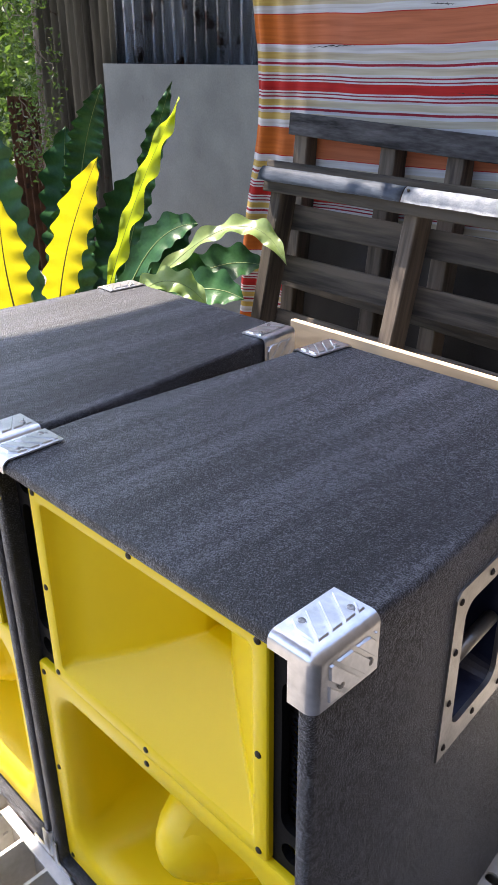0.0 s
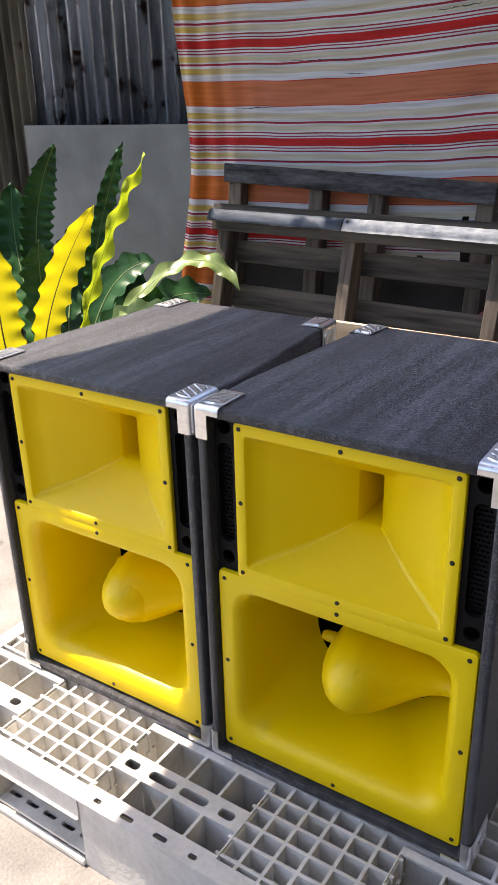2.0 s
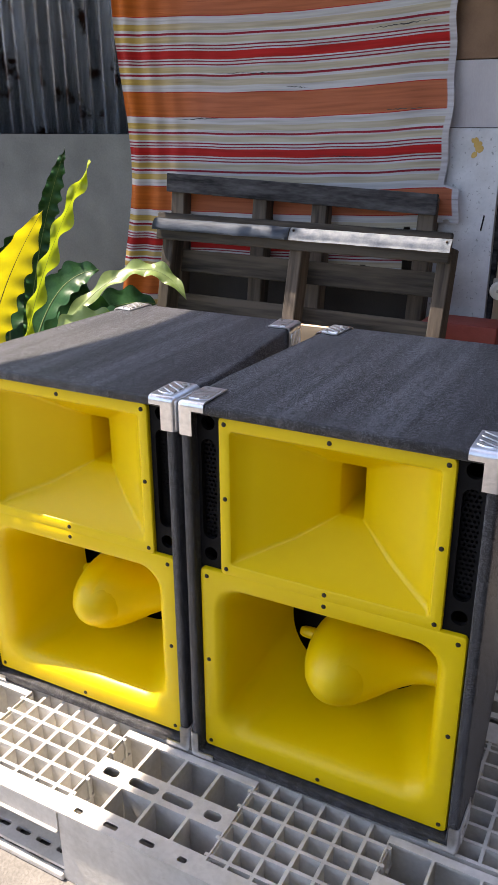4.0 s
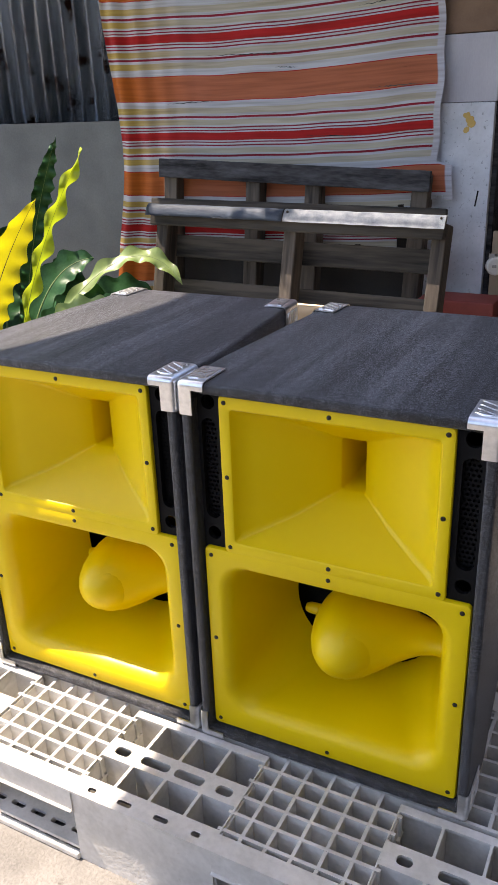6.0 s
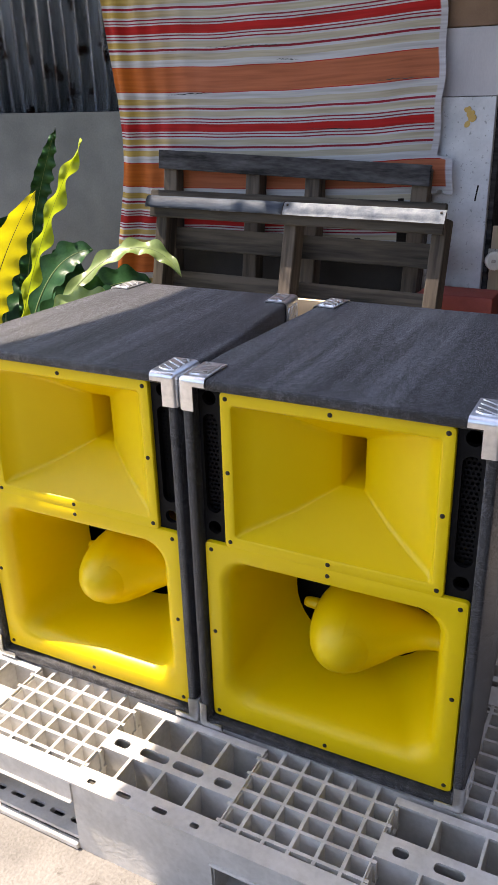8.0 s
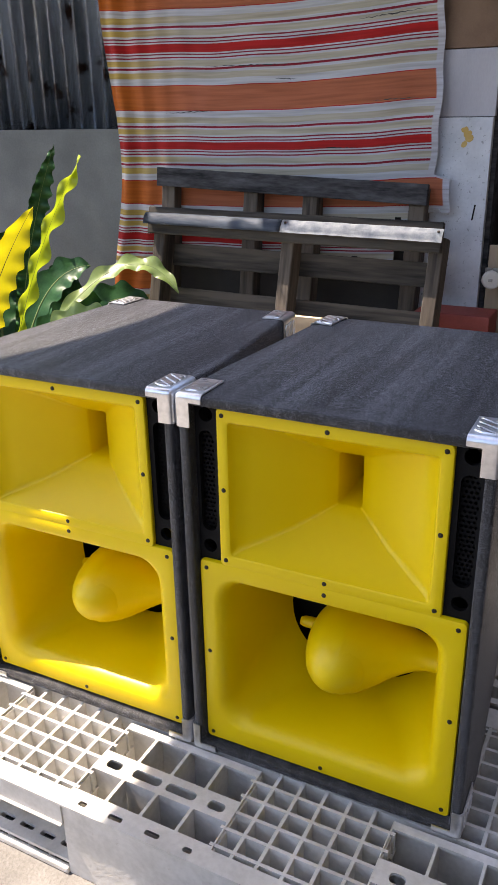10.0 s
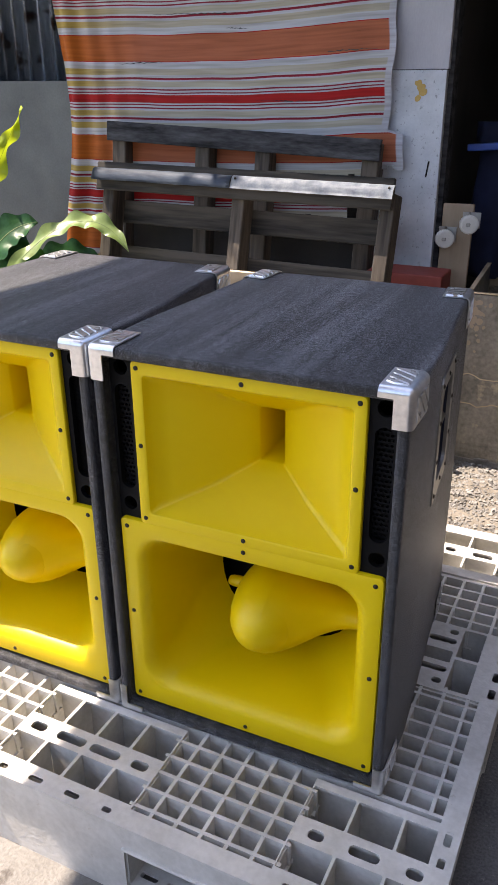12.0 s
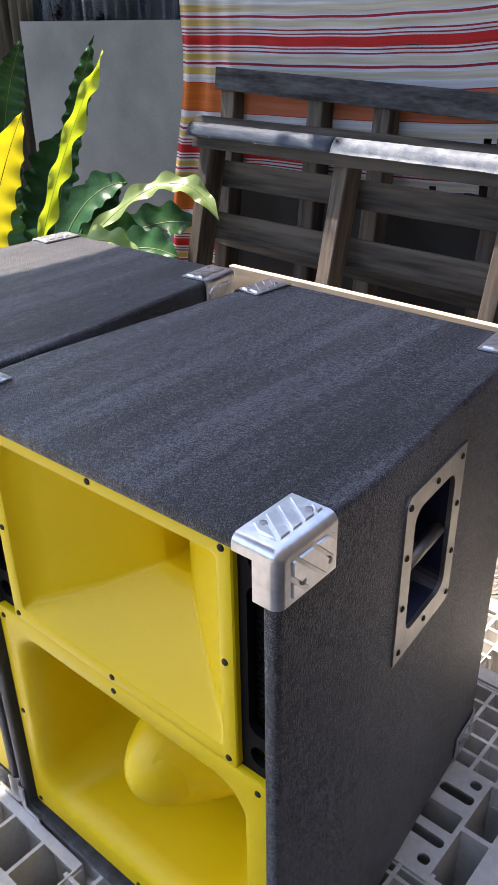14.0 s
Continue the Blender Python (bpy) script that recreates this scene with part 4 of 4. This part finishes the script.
block(bm, 0.0085, 0.834, -0.001, 0.013, 0.6785, 0.683, 0.001, 1)
part("edge_rim", bm, PALEWOOD, crate, "bare pale plywood rim")
bm = bmesh.new()
for i in range(12):
    w = crng.uniform(0.03, 0.08)
    block(bm, -w, w, -0.004, 0.002, -0.010, 0.010, 0.002, 1, pose(0.05 + 0.065 * i, 0.0, crng.uniform(0.002, 0.014), 0, crng.uniform(-5, 5), 0))
part("dirt_crust", bm, GROUND, crate, "tan dirt crust along the foot")

# ---- tarpaulin ----
def tarpaulin():
    bm = bmesh.new()
    uvl = bm.loops.layers.uv.new("cloth")
    nx, nz = 120, 130
    grid = {}
    for i in range(nx + 1):
        u = i / nx
        for j in range(nz + 1):
            v = j / nz
            z = 2.25 - 2.05 * v
            left = -1.90 - 0.06 * v * v - 0.10 * max(0, v - 0.45) - 0.03 * math.sin(v * 9)
            right = -0.388 + 0.006 * math.sin(v * 23) + 0.004 * math.sin(v * 61) + (0.065 if z < 1.262 else 0)
            x = left + (right - left) * u
            # gathered folds at the hanging left edge, flatter to the right
            g = math.exp(-u * 9)
            y = 2.085 - 0.055 * g * (0.6 + 0.4 * math.sin(v * 11 + 1)) + 0.020 * g * math.sin(u * 90 + v * 3) - 0.012 * math.sin(u * 7 + 2 * v) * (1 - u) + 0.010 * noise.noise((u * 5, v * 5, 1))
            y += 0.004 * noise.noise((u * 22, v * 30, 3))
            sag = 0.030 * math.sin(math.pi * u) * (1 - v) + (1 - u) * (0.02 + 0.075 * (v - 0.33))
            zz = z - sag + 0.006 * noise.noise((u * 6, v * 6, 7))
            lift = 0.03 * math.exp(-(1 - u) * 22) * math.sin(v * 31)
            grid[i, j] = (bm.verts.new((x, min(y + lift * 0.4, 2.112), zz)), u * 0.85 * 1.0, (2.25 - 2.05 * v))
    for i in range(nx):
        for j in range(nz):
            u, v = (i + .5) / nx, (j + .5) / nz
            z = 2.25 - 2.05 * v
            # torn away at the lower right corner
            if z < 0.93 + (0.19 if u > 0.86 else 0) + 0.05 * noise.noise((u * 14, 3, 5)) - (0.75 if u < 0.17 else 0):
                continue
            q = [grid[i, j], grid[i + 1, j], grid[i + 1, j + 1], grid[i, j + 1]]
            f = bm.faces.new([a[0] for a in q])
            for lp, a in zip(f.loops, q):
                lp[uvl].uv = (a[1], (a[2] - STRIPE0) / STRIPE)
    bmesh.ops.delete(bm, geom=[v for v in bm.verts if not v.link_faces], context="VERTS")
    return bm


STRIPE0, STRIPE = 1.605, 0.197
tarp = part("tarpaulin", tarpaulin(), TARP, smooth=True)
tagged(tarp, "faded striped orange, red and white tarpaulin hanging, torn below", "tarpaulin")

trng = random.Random(12)
for x0, x1, z0, drop in ((-1.42, -1.02, 1.70, 0.006), (-1.08, -0.98, 1.642, 0.004), (-0.72, -0.46, 1.838, -0.022), (-1.62, -1.38, 1.517, -0.006), (-0.68, -0.43, 1.548, -0.010), (-0.95, -0.70, 1.376, 0.004)):
    # one ragged ribbon for each tear
    bm = bmesh.new()
    n = 26
    mid = [z0 - drop * k / n + trng.uniform(-0.0022, 0.0022) for k in range(n + 1)]
    wide = [trng.uniform(0.0005, 0.0024) * math.sin(math.pi * (k + 0.4) / (n + 0.8)) for k in range(n + 1)]
    rows = [[bm.verts.new((x0 + (x1 - x0) * k / n, y, mid[k] + q * wide[k])) for y, q in ((2.063, 1), (2.065, 1), (2.065, -1), (2.063, -1))] for k in range(n + 1)]
    for a, b in zip(rows, rows[1:]):
        for k in range(4):
            bm.faces.new((a[k], a[(k + 1) % 4], b[(k + 1) % 4], b[k]))
    part("tear", bm, DARKWOOD, tarp, "dark frayed tear in the cloth")

# ---- wooden pallets leaning as a bench ----
def wooden_pallet(name, m, label, length, slat_rows, uprights, slat_y, dark=False):
    p = thing(name, m, label, "wooden pallet")
    for k, (z0, z1) in enumerate(slat_rows):
        bm = bmesh.new()
        block(bm, -length / 2 + 0.01 * math.sin(k * 5), length / 2 - 0.008 * math.cos(k * 3), slat_y, slat_y + 0.020, z0, z1, 0.003, 1)
        for v in bm.verts:
            v.co.z += 0.004 * noise.noise((v.co.x * 3, k, 2))
        part("slat", bm, DARKWOOD if (dark and k == 0) else WOOD, p)
    for x, w, top in uprights:
        bm = bmesh.new()
        block(bm, x - w / 2, x + w / 2, slat_y - 0.092, slat_y - 0.0005, 0, top, 0.004, 1)
        part("stringer", bm, WOODUP, p)
    return p


rear = wooden_pallet("wooden_pallet", pose(-1.065, 1.975, GZ + 0.024, -4, 2.3, 0.5), "weathered grey wooden pallet leaning on the tarpaulin", 1.26,
                     ((1.188, 1.268), (0.60, 0.70), (0.30, 0.40), (0.02, 0.11)), (), -0.06, True)
for x in (-0.58, -0.16, 0.12, 0.58):
    bm = bmesh.new()
    block(bm, x - 0.034, x + 0.034, -0.0395, 0.040, 0, 1.252, 0.004, 1)
    part("stringer", bm, WOODUP, rear)
front = wooden_pallet("wooden_pallet", pose(-0.925, 1.545, GZ + 0.006, -13, 0.7, 0), "weathered wooden pallet with a galvanised strip, leaning as a bench back", 1.26,
                      ((0.945, 1.04), (0.75, 0.85), (0.54, 0.64), (0.30, 0.40), (0.02, 0.12)), ((-0.60, 0.055, 1.13), (0.015, 0.055, 1.09), (0.622, 0.055, 1.13)), 0.095)
bm = bmesh.new()
block(bm, -0.645, 0.645, -0.026, -0.0005, 1.070, 1.182, 0.004, 1)
rail = part("top_rail", bm, WOOD, front, "grey wooden top rail")
# One strip in two colours: shaded left half, sunlit right half.
for x0, x1, mat, words in ((-0.650, 0.0, SHADEDGALV, "left half of the rolled galvanised strip, shade put into its colour"), (0.003, 0.652, GALV, "right half of the rolled galvanised strip, coloured as sunlit")):
    bm = bmesh.new()
    rows = [[bm.verts.new((x0 + (x1 - x0) * s / 24, -0.027 - 0.030 * math.sin(0.5 * math.pi * a / 7) + 0.003 * noise.noise((s * .35, a * .3, x0)), 1.106 + 0.052 * math.cos(0.5 * math.pi * a / 7) + 0.002 * noise.noise((s * .5, 3, x0)))) for a in range(8)] for s in range(25)]
    for g, h in zip(rows, rows[1:]):
        for a in range(7):
            bm.faces.new((g[a], g[a + 1], h[a + 1], h[a]))
    bmesh.ops.solidify(bm, geom=bm.faces[:], thickness=0.0015)
    strip = part("metal_strip", bm, mat, front, words, smooth=True)
for x in (0.02, 0.635):
    put("nail", SCREW_YELLOW, strip, pose(x, -0.050, 1.146, -50))

bm = bmesh.new()
block(bm, -0.50, 0.16, 0.800, 0.815, PTOP + 0.002, 0.984, 0.001, 1)
tagged(part("plywood_sheet", bm, PALEWOOD), "pale plywood sheet standing on the pallet behind the loudspeakers", "plywood")

# ---- gravel ----
def stones():
    bm = bmesh.new()
    rng = random.Random(4)
    for i in range(14000):
        x = rng.uniform(-0.35, 1.1)
        y = rng.uniform(1.14, 2.05)
        d = rng.uniform(0.003, 0.011) * (1.6 if rng.random() < 0.08 else 1)
        h = 0.075 * max(0, min(1, (y - 1.25) / 0.45))
        m = Matrix.Translation((x, y, GZ + h + d * 0.3)) @ Euler((rng.uniform(-.5, .5), rng.uniform(-.5, .5), rng.uniform(0, 6.3))).to_matrix().to_4x4() @ Matrix.Diagonal((d, d * rng.uniform(.6, 1), d * rng.uniform(.5, .9), 1))
        vs = [Vector(p) for p in ((1, .3, .3), (-.3, 1, -.2), (-1, -.3, .2), (.3, -1, -.3), (.1, .1, .75), (0, 0, -.75))]
        w = [bm.verts.new(m @ (p * rng.uniform(.75, 1.1))) for p in vs]
        for a, b, c in ((0, 1, 4), (1, 2, 4), (2, 3, 4), (3, 0, 4), (1, 0, 5), (2, 1, 5), (3, 2, 5), (0, 3, 5)):
            bm.faces.new((w[a], w[b], w[c]))
    return bm


tagged(part("gravel", stones(), GRAVEL), "pale sunlit crushed gravel heap beside the doorway", "gravel", kind="stuff")
bm = bmesh.new()
n = 24
vs = [[bm.verts.new((-0.5 + 2.6 * i / n, 1.1 + 1.3 * j / n, GZ + 0.002 + 0.074 * max(0, min(1, (1.1 + 1.3 * j / n - 1.25) / 0.45)) * min(1, i / 3) * min(1, (n - i) / 3) + 0.006 * noise.noise((i * .7, j * .7, 0)) * min(1, j / 2))) for j in range(n + 1)] for i in range(n + 1)]
for i in range(n):
    for j in range(n):
        bm.faces.new((vs[i][j], vs[i + 1][j], vs[i + 1][j + 1], vs[i][j + 1]))
tagged(part("sand_bed", bm, SAND, smooth=True), "pale sand and grit under the gravel", "sand", kind="structure")

# ---- unseen high canopy added to the west, to keep the sun off the right-hand cabinet ----
canopy = thing("canopy", pose(0, 0, 0), "unseen grey canvas canopy on two poles, added to block the sun", "canopy")
AZ = 4.00


def over(x, y, z):
    """The place at the canopy's height that shades (x, y, z)."""
    k = (AZ - z) / -SUN_WAY.z
    return x - SUN_WAY.x * k, y - SUN_WAY.y * k


# The canvas outline is worked back from the shadow wanted on the cabinets.
bm = bmesh.new()
west, east = [], []
for k in range(25):
    y = -2.2 + 2.97 * k / 24
    bow = 0.055 * math.sin(math.pi * max(0, min(1, (y + 0.05) / 0.85)))
    x = -0.795 + 0.085 * max(0, min(1, y / 0.7)) ** 1.0 + bow
    west.append(bm.verts.new((*over(x, y, 1.036), AZ)))
    east.append(bm.verts.new((*over(1.20, y, 1.036), AZ)))
for k in range(24):
    bm.faces.new((west[k], west[k + 1], east[k + 1], east[k]))
bmesh.ops.solidify(bm, geom=bm.faces[:], thickness=0.003)
part("canvas", bm, AWNING, canopy)
for x in (-1.8, -0.4):
    bm = bmesh.new()
    revolve(bm, [(0, 0.02), (AZ - GZ - 0.004, 0.02)], 12, pose(x, -2.2, GZ, 90) @ Matrix.Diagonal((1, 1, -1, 1)))
    part("pole", bm, PLATE, canopy)
    bm = bmesh.new()
    block(bm, x - 0.015, x + 0.015, -2.2, 0.6, AZ + 0.004, AZ + 0.034)
    part("beam", bm, PLATE, canopy)

# ---- unseen walls added on the yard's other sides ----
bm = bmesh.new()
block(bm, -9, 5, -7.2, -7.0, GZ, 2.0)
tagged(part("wall_yard", bm, CEMENT), "unseen grey wall added to close the yard behind the camera", "wall", kind="structure")
# Added light blocker: darkens the flanks that face east.
bm = bmesh.new()
block(bm, 1.40, 1.60, -6.9, 2.14, GZ, 4.5)
tagged(part("wall_east", bm, SHADEWALL), "unseen dark wall added to keep sky light off the cabinet flanks", "wall", kind="structure")

# ---- bird's nest fern ----
fern = thing("birds_nest_fern", pose(0, 0, 0), "large fern with dark green, lime and yellow wavy strap fronds", "plant")


def frond(base, bend, tip, width, mat, rib, facing, wave=0.018, curl=0.0, waves=9):
    b, c, t = Vector(base), Vector(bend), Vector(tip)
    face = Vector(facing).normalized()
    n, k = 88, 6
    bm, rm = bmesh.new(), bmesh.new()
    rows, ribrow = [], []
    ph = (base[0] * 37 + tip[2] * 11) % 6
    for i in range(n + 1):
        s = i / n
        p = b * (1 - s) ** 2 + c * 2 * s * (1 - s) + t * s * s
        d = ((c - b) * (1 - s) + (t - c) * s).normalized()
        side = d.cross(face).normalized()
        up = side.cross(d).normalized()
        w = width * 0.5 * (0.30 + 0.70 * min(1, s / 0.45)) * (1 - max(0, (s - 0.72) / 0.28) ** 2.2)
        row = []
        for j in range(-k, k + 1):
            q = j / k
            ruffle = wave * abs(q) ** 1.6 * math.sin(waves * 2 * math.pi * s + ph + (1.3 if q > 0 else 0)) * min(1, s * 4)
            notch = 1 + 0.13 * math.sin(waves * 2 * math.pi * s + ph + (2.1 if q > 0 else 0.4)) * (abs(q) > 0.8)
            row.append(bm.verts.new(p + side * (w * q * notch) + up * (ruffle + 0.22 * w * q * q - curl * q * s * width)))
        rows.append(row)
        r = width * 0.028 * (1.15 - s)
        ribrow.append([rm.verts.new(p + side * (r * math.cos(a)) + up * (0.0005 + r * 0.5 * math.sin(a))) for a in (0, 1.05, 2.09, 3.14, 4.2, 5.2)])
    for g, h in zip(rows, rows[1:]):
        for j in range(2 * k):
            bm.faces.new((g[j], g[j + 1], h[j + 1], h[j]))
    for g, h in zip(ribrow, ribrow[1:]):
        for j in range(6):
            rm.faces.new((g[j], g[(j + 1) % 6], h[(j + 1) % 6], h[j]))
    f = part("frond", bm, mat, fern, smooth=True)
    part("midrib", rm, rib, f, smooth=True)
    return f


CROWN = (-1.93, 1.15, 0.42)
TO_EYE = (0.75, -0.60, 0.15)
# yellow and lime fronds in the sun
frond((-1.95, 1.06, .42), (-1.90, 1.02, .80), (-1.52, 1.02, 1.225), 0.120, FROND_YELLOW, RIB, TO_EYE, 0.012, 0, 10)
frond((-2.00, 0.98, .38), (-2.00, 0.88, .75), (-1.875, 0.855, 1.075), 0.16, FROND_YELLOW, RIB, TO_EYE, 0.012, 0, 8)
frond((-1.92, 1.18, .42), (-1.86, 1.33, .98), (-1.622, 1.435, 1.365), 0.058, FROND_LIME, RIBPALE, (0.85, -0.1, 0.5), 0.030, 0, 6)
# dark upright fronds
frond((-2.00, 1.25, .40), (-2.55, 1.50, .95), (-2.247, 1.558, 1.40), 0.14, FROND_DARK, RIBPALE, TO_EYE, 0.024, 0, 22)
frond((-1.95, 1.28, .42), (-2.14, 1.60, .95), (-1.925, 1.646, 1.405), 0.085, FROND_DARK, RIBPALE, TO_EYE, 0.026, 0, 17)
frond((-2.05, 1.10, .40), (-2.45, 1.12, .95), (-2.42, 1.08, 1.36), 0.20, FROND_DARK, RIBPALE, TO_EYE, 0.014, 0, 12)
frond((-2.02, 1.24, .40), (-2.60, 1.50, .75), (-2.62, 1.60, 1.22), 0.20, FROND_DARK, RIBPALE, TO_EYE, 0.014, 0, 11)
frond((-2.02, 1.28, .40), (-2.35, 1.60, .75), (-2.25, 1.72, 1.05), 0.20, FROND_DARK, RIBPALE, TO_EYE, 0.014, 0, 10)
frond((-1.98, 1.20, .40), (-2.20, 1.30, .75), (-2.12, 1.28, 1.02), 0.16, FROND_DARK, RIBPALE, TO_EYE, 0.014, 0, 10)
frond((-1.95, 1.26, .40), (-2.00, 1.55, .72), (-1.88, 1.66, 0.92), 0.17, FROND_DARK, RIBPALE, TO_EYE, 0.014, 0, 9)
frond((-2.1, 1.08, .40), (-2.7, 1.05, .85), (-2.9, 1.0, 1.15), 0.20, FROND_DARK, RIBPALE, TO_EYE, 0.014, 0, 9)
# spreading and drooping fronds towards the bench
frond((-1.92, 1.24, .48), (-1.66, 1.76, 1.14), (-1.37, 1.70, .80), 0.080, FROND_PALE, RIBPALE, (0.1, -0.60, 0.75), 0.014, 0, 6)
frond((-1.88, 1.20, .48), (-1.68, 1.34, .90), (-1.50, 1.42, .68), 0.10, FROND_PALE, RIBPALE, (0.1, -0.65, 0.75), 0.012, 0, 6)
frond((-1.95, 1.30, .45), (-1.98, 1.50, .90), (-1.77, 1.62, .905), 0.14, FROND_DARK, RIBPALE, (0.3, -0.7, 0.6), 0.007, 0, 6)
frond((-1.92, 1.28, .45), (-1.90, 1.72, .78), (-1.64, 1.86, .72), 0.16, FROND_DARK, RIBPALE, (0.3, -0.7, 0.6), 0.009, 0, 7)
frond((-1.90, 1.24, .45), (-1.72, 1.50, .78), (-1.45, 1.56, .68), 0.15, FROND_DARK, RIBPALE, (0.2, -0.7, 0.6), 0.009, 0, 7)
frond((-1.90, 1.22, .45), (-1.85, 1.50, .80), (-1.66, 1.60, .70), 0.16, FROND_DARK, RIBPALE, (0.3, -0.75, 0.5), 0.009, 0, 7)
frond((-1.88, 1.14, .45), (-1.66, 1.22, .74), (-1.42, 1.24, .62), 0.13, FROND_DARK, RIBPALE, (0.2, -0.7, 0.6), 0.014, 0, 10)
# rooted in a rough stump
bm = bmesh.new()
revolve(bm, [(0, 0.17), (0.20, 0.15), (0.40, 0.12), (0.46, 0.07)], 16, pose(-1.95, 1.15, GZ, 90) @ Matrix.Diagonal((1, 1, -1, 1)))
part("root_mass", bm, BARK, fern, "brown fibrous root mass")


# ---- vine-grown trunk, brown sheet and far greenery at the fence's end ----
def leaves(bm, centre, spread, count, size, rng):
    for i in range(count):
        p = Vector([rng.gauss(c, s) for c, s in zip(centre, spread)])
        m = Matrix.Translation(p) @ Euler([rng.uniform(0, 6.28) for q in range(3)]).to_matrix().to_4x4() @ Matrix.Scale(size * rng.uniform(.6, 1.3), 4)
        w = [bm.verts.new(m @ Vector(q)) for q in ((0, -1, 0), (.42, -.1, .12), (0, 1, 0), (-.42, -.1, .12))]
        bm.faces.new((w[0], w[1], w[2]))
        bm.faces.new((w[0], w[2], w[3]))


rng = random.Random(9)
vine_tree = thing("tree", pose(0, 0, 0), "thin bark trunk overgrown with small dry vines", "tree")
bm = bmesh.new()
revolve(bm, [(0, 0.10), (0.8, 0.075), (1.6, 0.07), (2.8, 0.05)], 12, pose(-3.98, 2.32, GZ, 90, 3) @ Matrix.Diagonal((1, 1, -1, 1)))
part("trunk", bm, BARK, vine_tree, smooth=True)
bm = bmesh.new()
for k in range(9):
    leaves(bm, (-3.92 + rng.uniform(-.13, .12), 2.16 + rng.uniform(-.08, .08), 1.0 + 0.17 * k), (.06, .05, .09), 60, 0.018, rng)
for k in range(26):
    leaves(bm, (-3.62 + rng.uniform(-.22, .16), 2.10 + rng.uniform(-.05, .03), 0.85 + 0.045 * k), (.035, .02, .05), 34, 0.015, rng)
part("vine_leaves", bm, LEAF, vine_tree, "small green and dry vine leaves")
bm = bmesh.new()
for k in range(14):
    x, y, z = -3.86 + rng.uniform(-.15, .2), 2.13, 0.9 + rng.uniform(0, 1.2)
    for s in range(6):
        x2, z2 = x + rng.uniform(-.05, .09), z + rng.uniform(-.10, .04)
        d = Vector((x2 - x, 0, z2 - z))
        block(bm, 0, d.length, -.002, .002, -.002, .002, 0, 1, Matrix.Translation((x, y, z)) @ Matrix.Rotation(-math.atan2(z2 - z, x2 - x), 4, "Y"))
        x, z = x2, z2
tagged(part("vine_stem", bm, BARK, vine_tree), "thin dry hanging vine stems", kind="stuff")
tagged(part("rusty_sheet", corrugated(-0.5, 0.5, GZ, 1.22), BRICKY, smooth=True, at=pose(-4.60, 2.75, 0, 0, 0, 10)), "brown rusty corrugated sheet at the end of the fence", "sheet")
bm = bmesh.new()
for k in range(230):
    leaves(bm, (rng.uniform(-9.5, -4.6), rng.uniform(4.0, 6.5), rng.uniform(0.2, 4.6)), (.25, .25, .22), 70, 0.075, rng)
for k in range(190):
    leaves(bm, (rng.uniform(-11.5, -8.2), rng.uniform(5.2, 6.6), rng.uniform(0.1, 3.0)), (.22, .22, .2), 70, 0.085, rng)
tagged(part("far_hedge", bm, LEAF), "sunlit green shrubs beyond the fence", "shrubs", kind="stuff")

# unseen tree, added so that its crown shades the fence corner
shade_tree = thing("tree", pose(0, 0, 0), "unseen broad leafy tree added beyond the corrugated fence to cast shade", "tree")
bm = bmesh.new()
revolve(bm, [(0, 0.14), (1.5, 0.11), (3.4, 0.07)], 12, pose(-4.6, 3.1, GZ, 90) @ Matrix.Diagonal((1, 1, -1, 1)))
part("trunk", bm, BARK, shade_tree, smooth=True)
for q in ((-3.2, 2.4, 3.6), (-3.6, 1.6, 3.5), (-4.2, 3.0, 4.0)):
    bm = bmesh.new()
    d = Vector(q) - Vector((-4.6, 3.1, 2.6))
    revolve(bm, [(0, 0.05), (d.length, 0.015)], 8, Matrix.Translation((-4.6, 3.1, 2.6)) @ d.to_track_quat("Y", "Z").to_matrix().to_4x4())
    part("limb", bm, BARK, shade_tree, smooth=True)
bm = bmesh.new()
for k in range(150):
    leaves(bm, (rng.uniform(-6.0, -2.0), rng.uniform(1.75, 3.6), rng.uniform(2.7, 4.2)), (.16, .14, .12), 60, 0.08, rng)
part("crown", bm, LEAF, shade_tree)

# ---- small weed by the red box ----
weed = thing("weed", pose(-0.03, 1.72, GZ + 0.07), "small bright green weed growing from the gravel", "weed")
bm = bmesh.new()
revolve(bm, [(0, 0.003), (0.20, 0.0015)], 6, pose(0, 0, 0, 90) @ Matrix.Diagonal((1, 1, -1, 1)))
part("stem", bm, LEAF, weed)
for i in range(9):
    bm = bmesh.new()
    a, z, s = i * 2.4, 0.06 + 0.016 * i, 0.022
    rows = []
    for j in range(6):
        u = j / 5
        w = s * 0.75 * math.sin(math.pi * (0.08 + 0.92 * u) ** 0.8) + 0.0005
        rows.append([bm.verts.new((w * q, 0.008 + 2 * s * u, 0.006 * abs(q) - 0.02 * u * u)) for q in (-1, -.5, 0, .5, 1)])
    for g, h in zip(rows, rows[1:]):
        for j in range(4):
            bm.faces.new((g[j], g[j + 1], h[j + 1], h[j]))
    part("leaf", bm, WEEDLEAF, weed, smooth=True, at=pose(0, 0, z, 10, 0, math.degrees(a)))
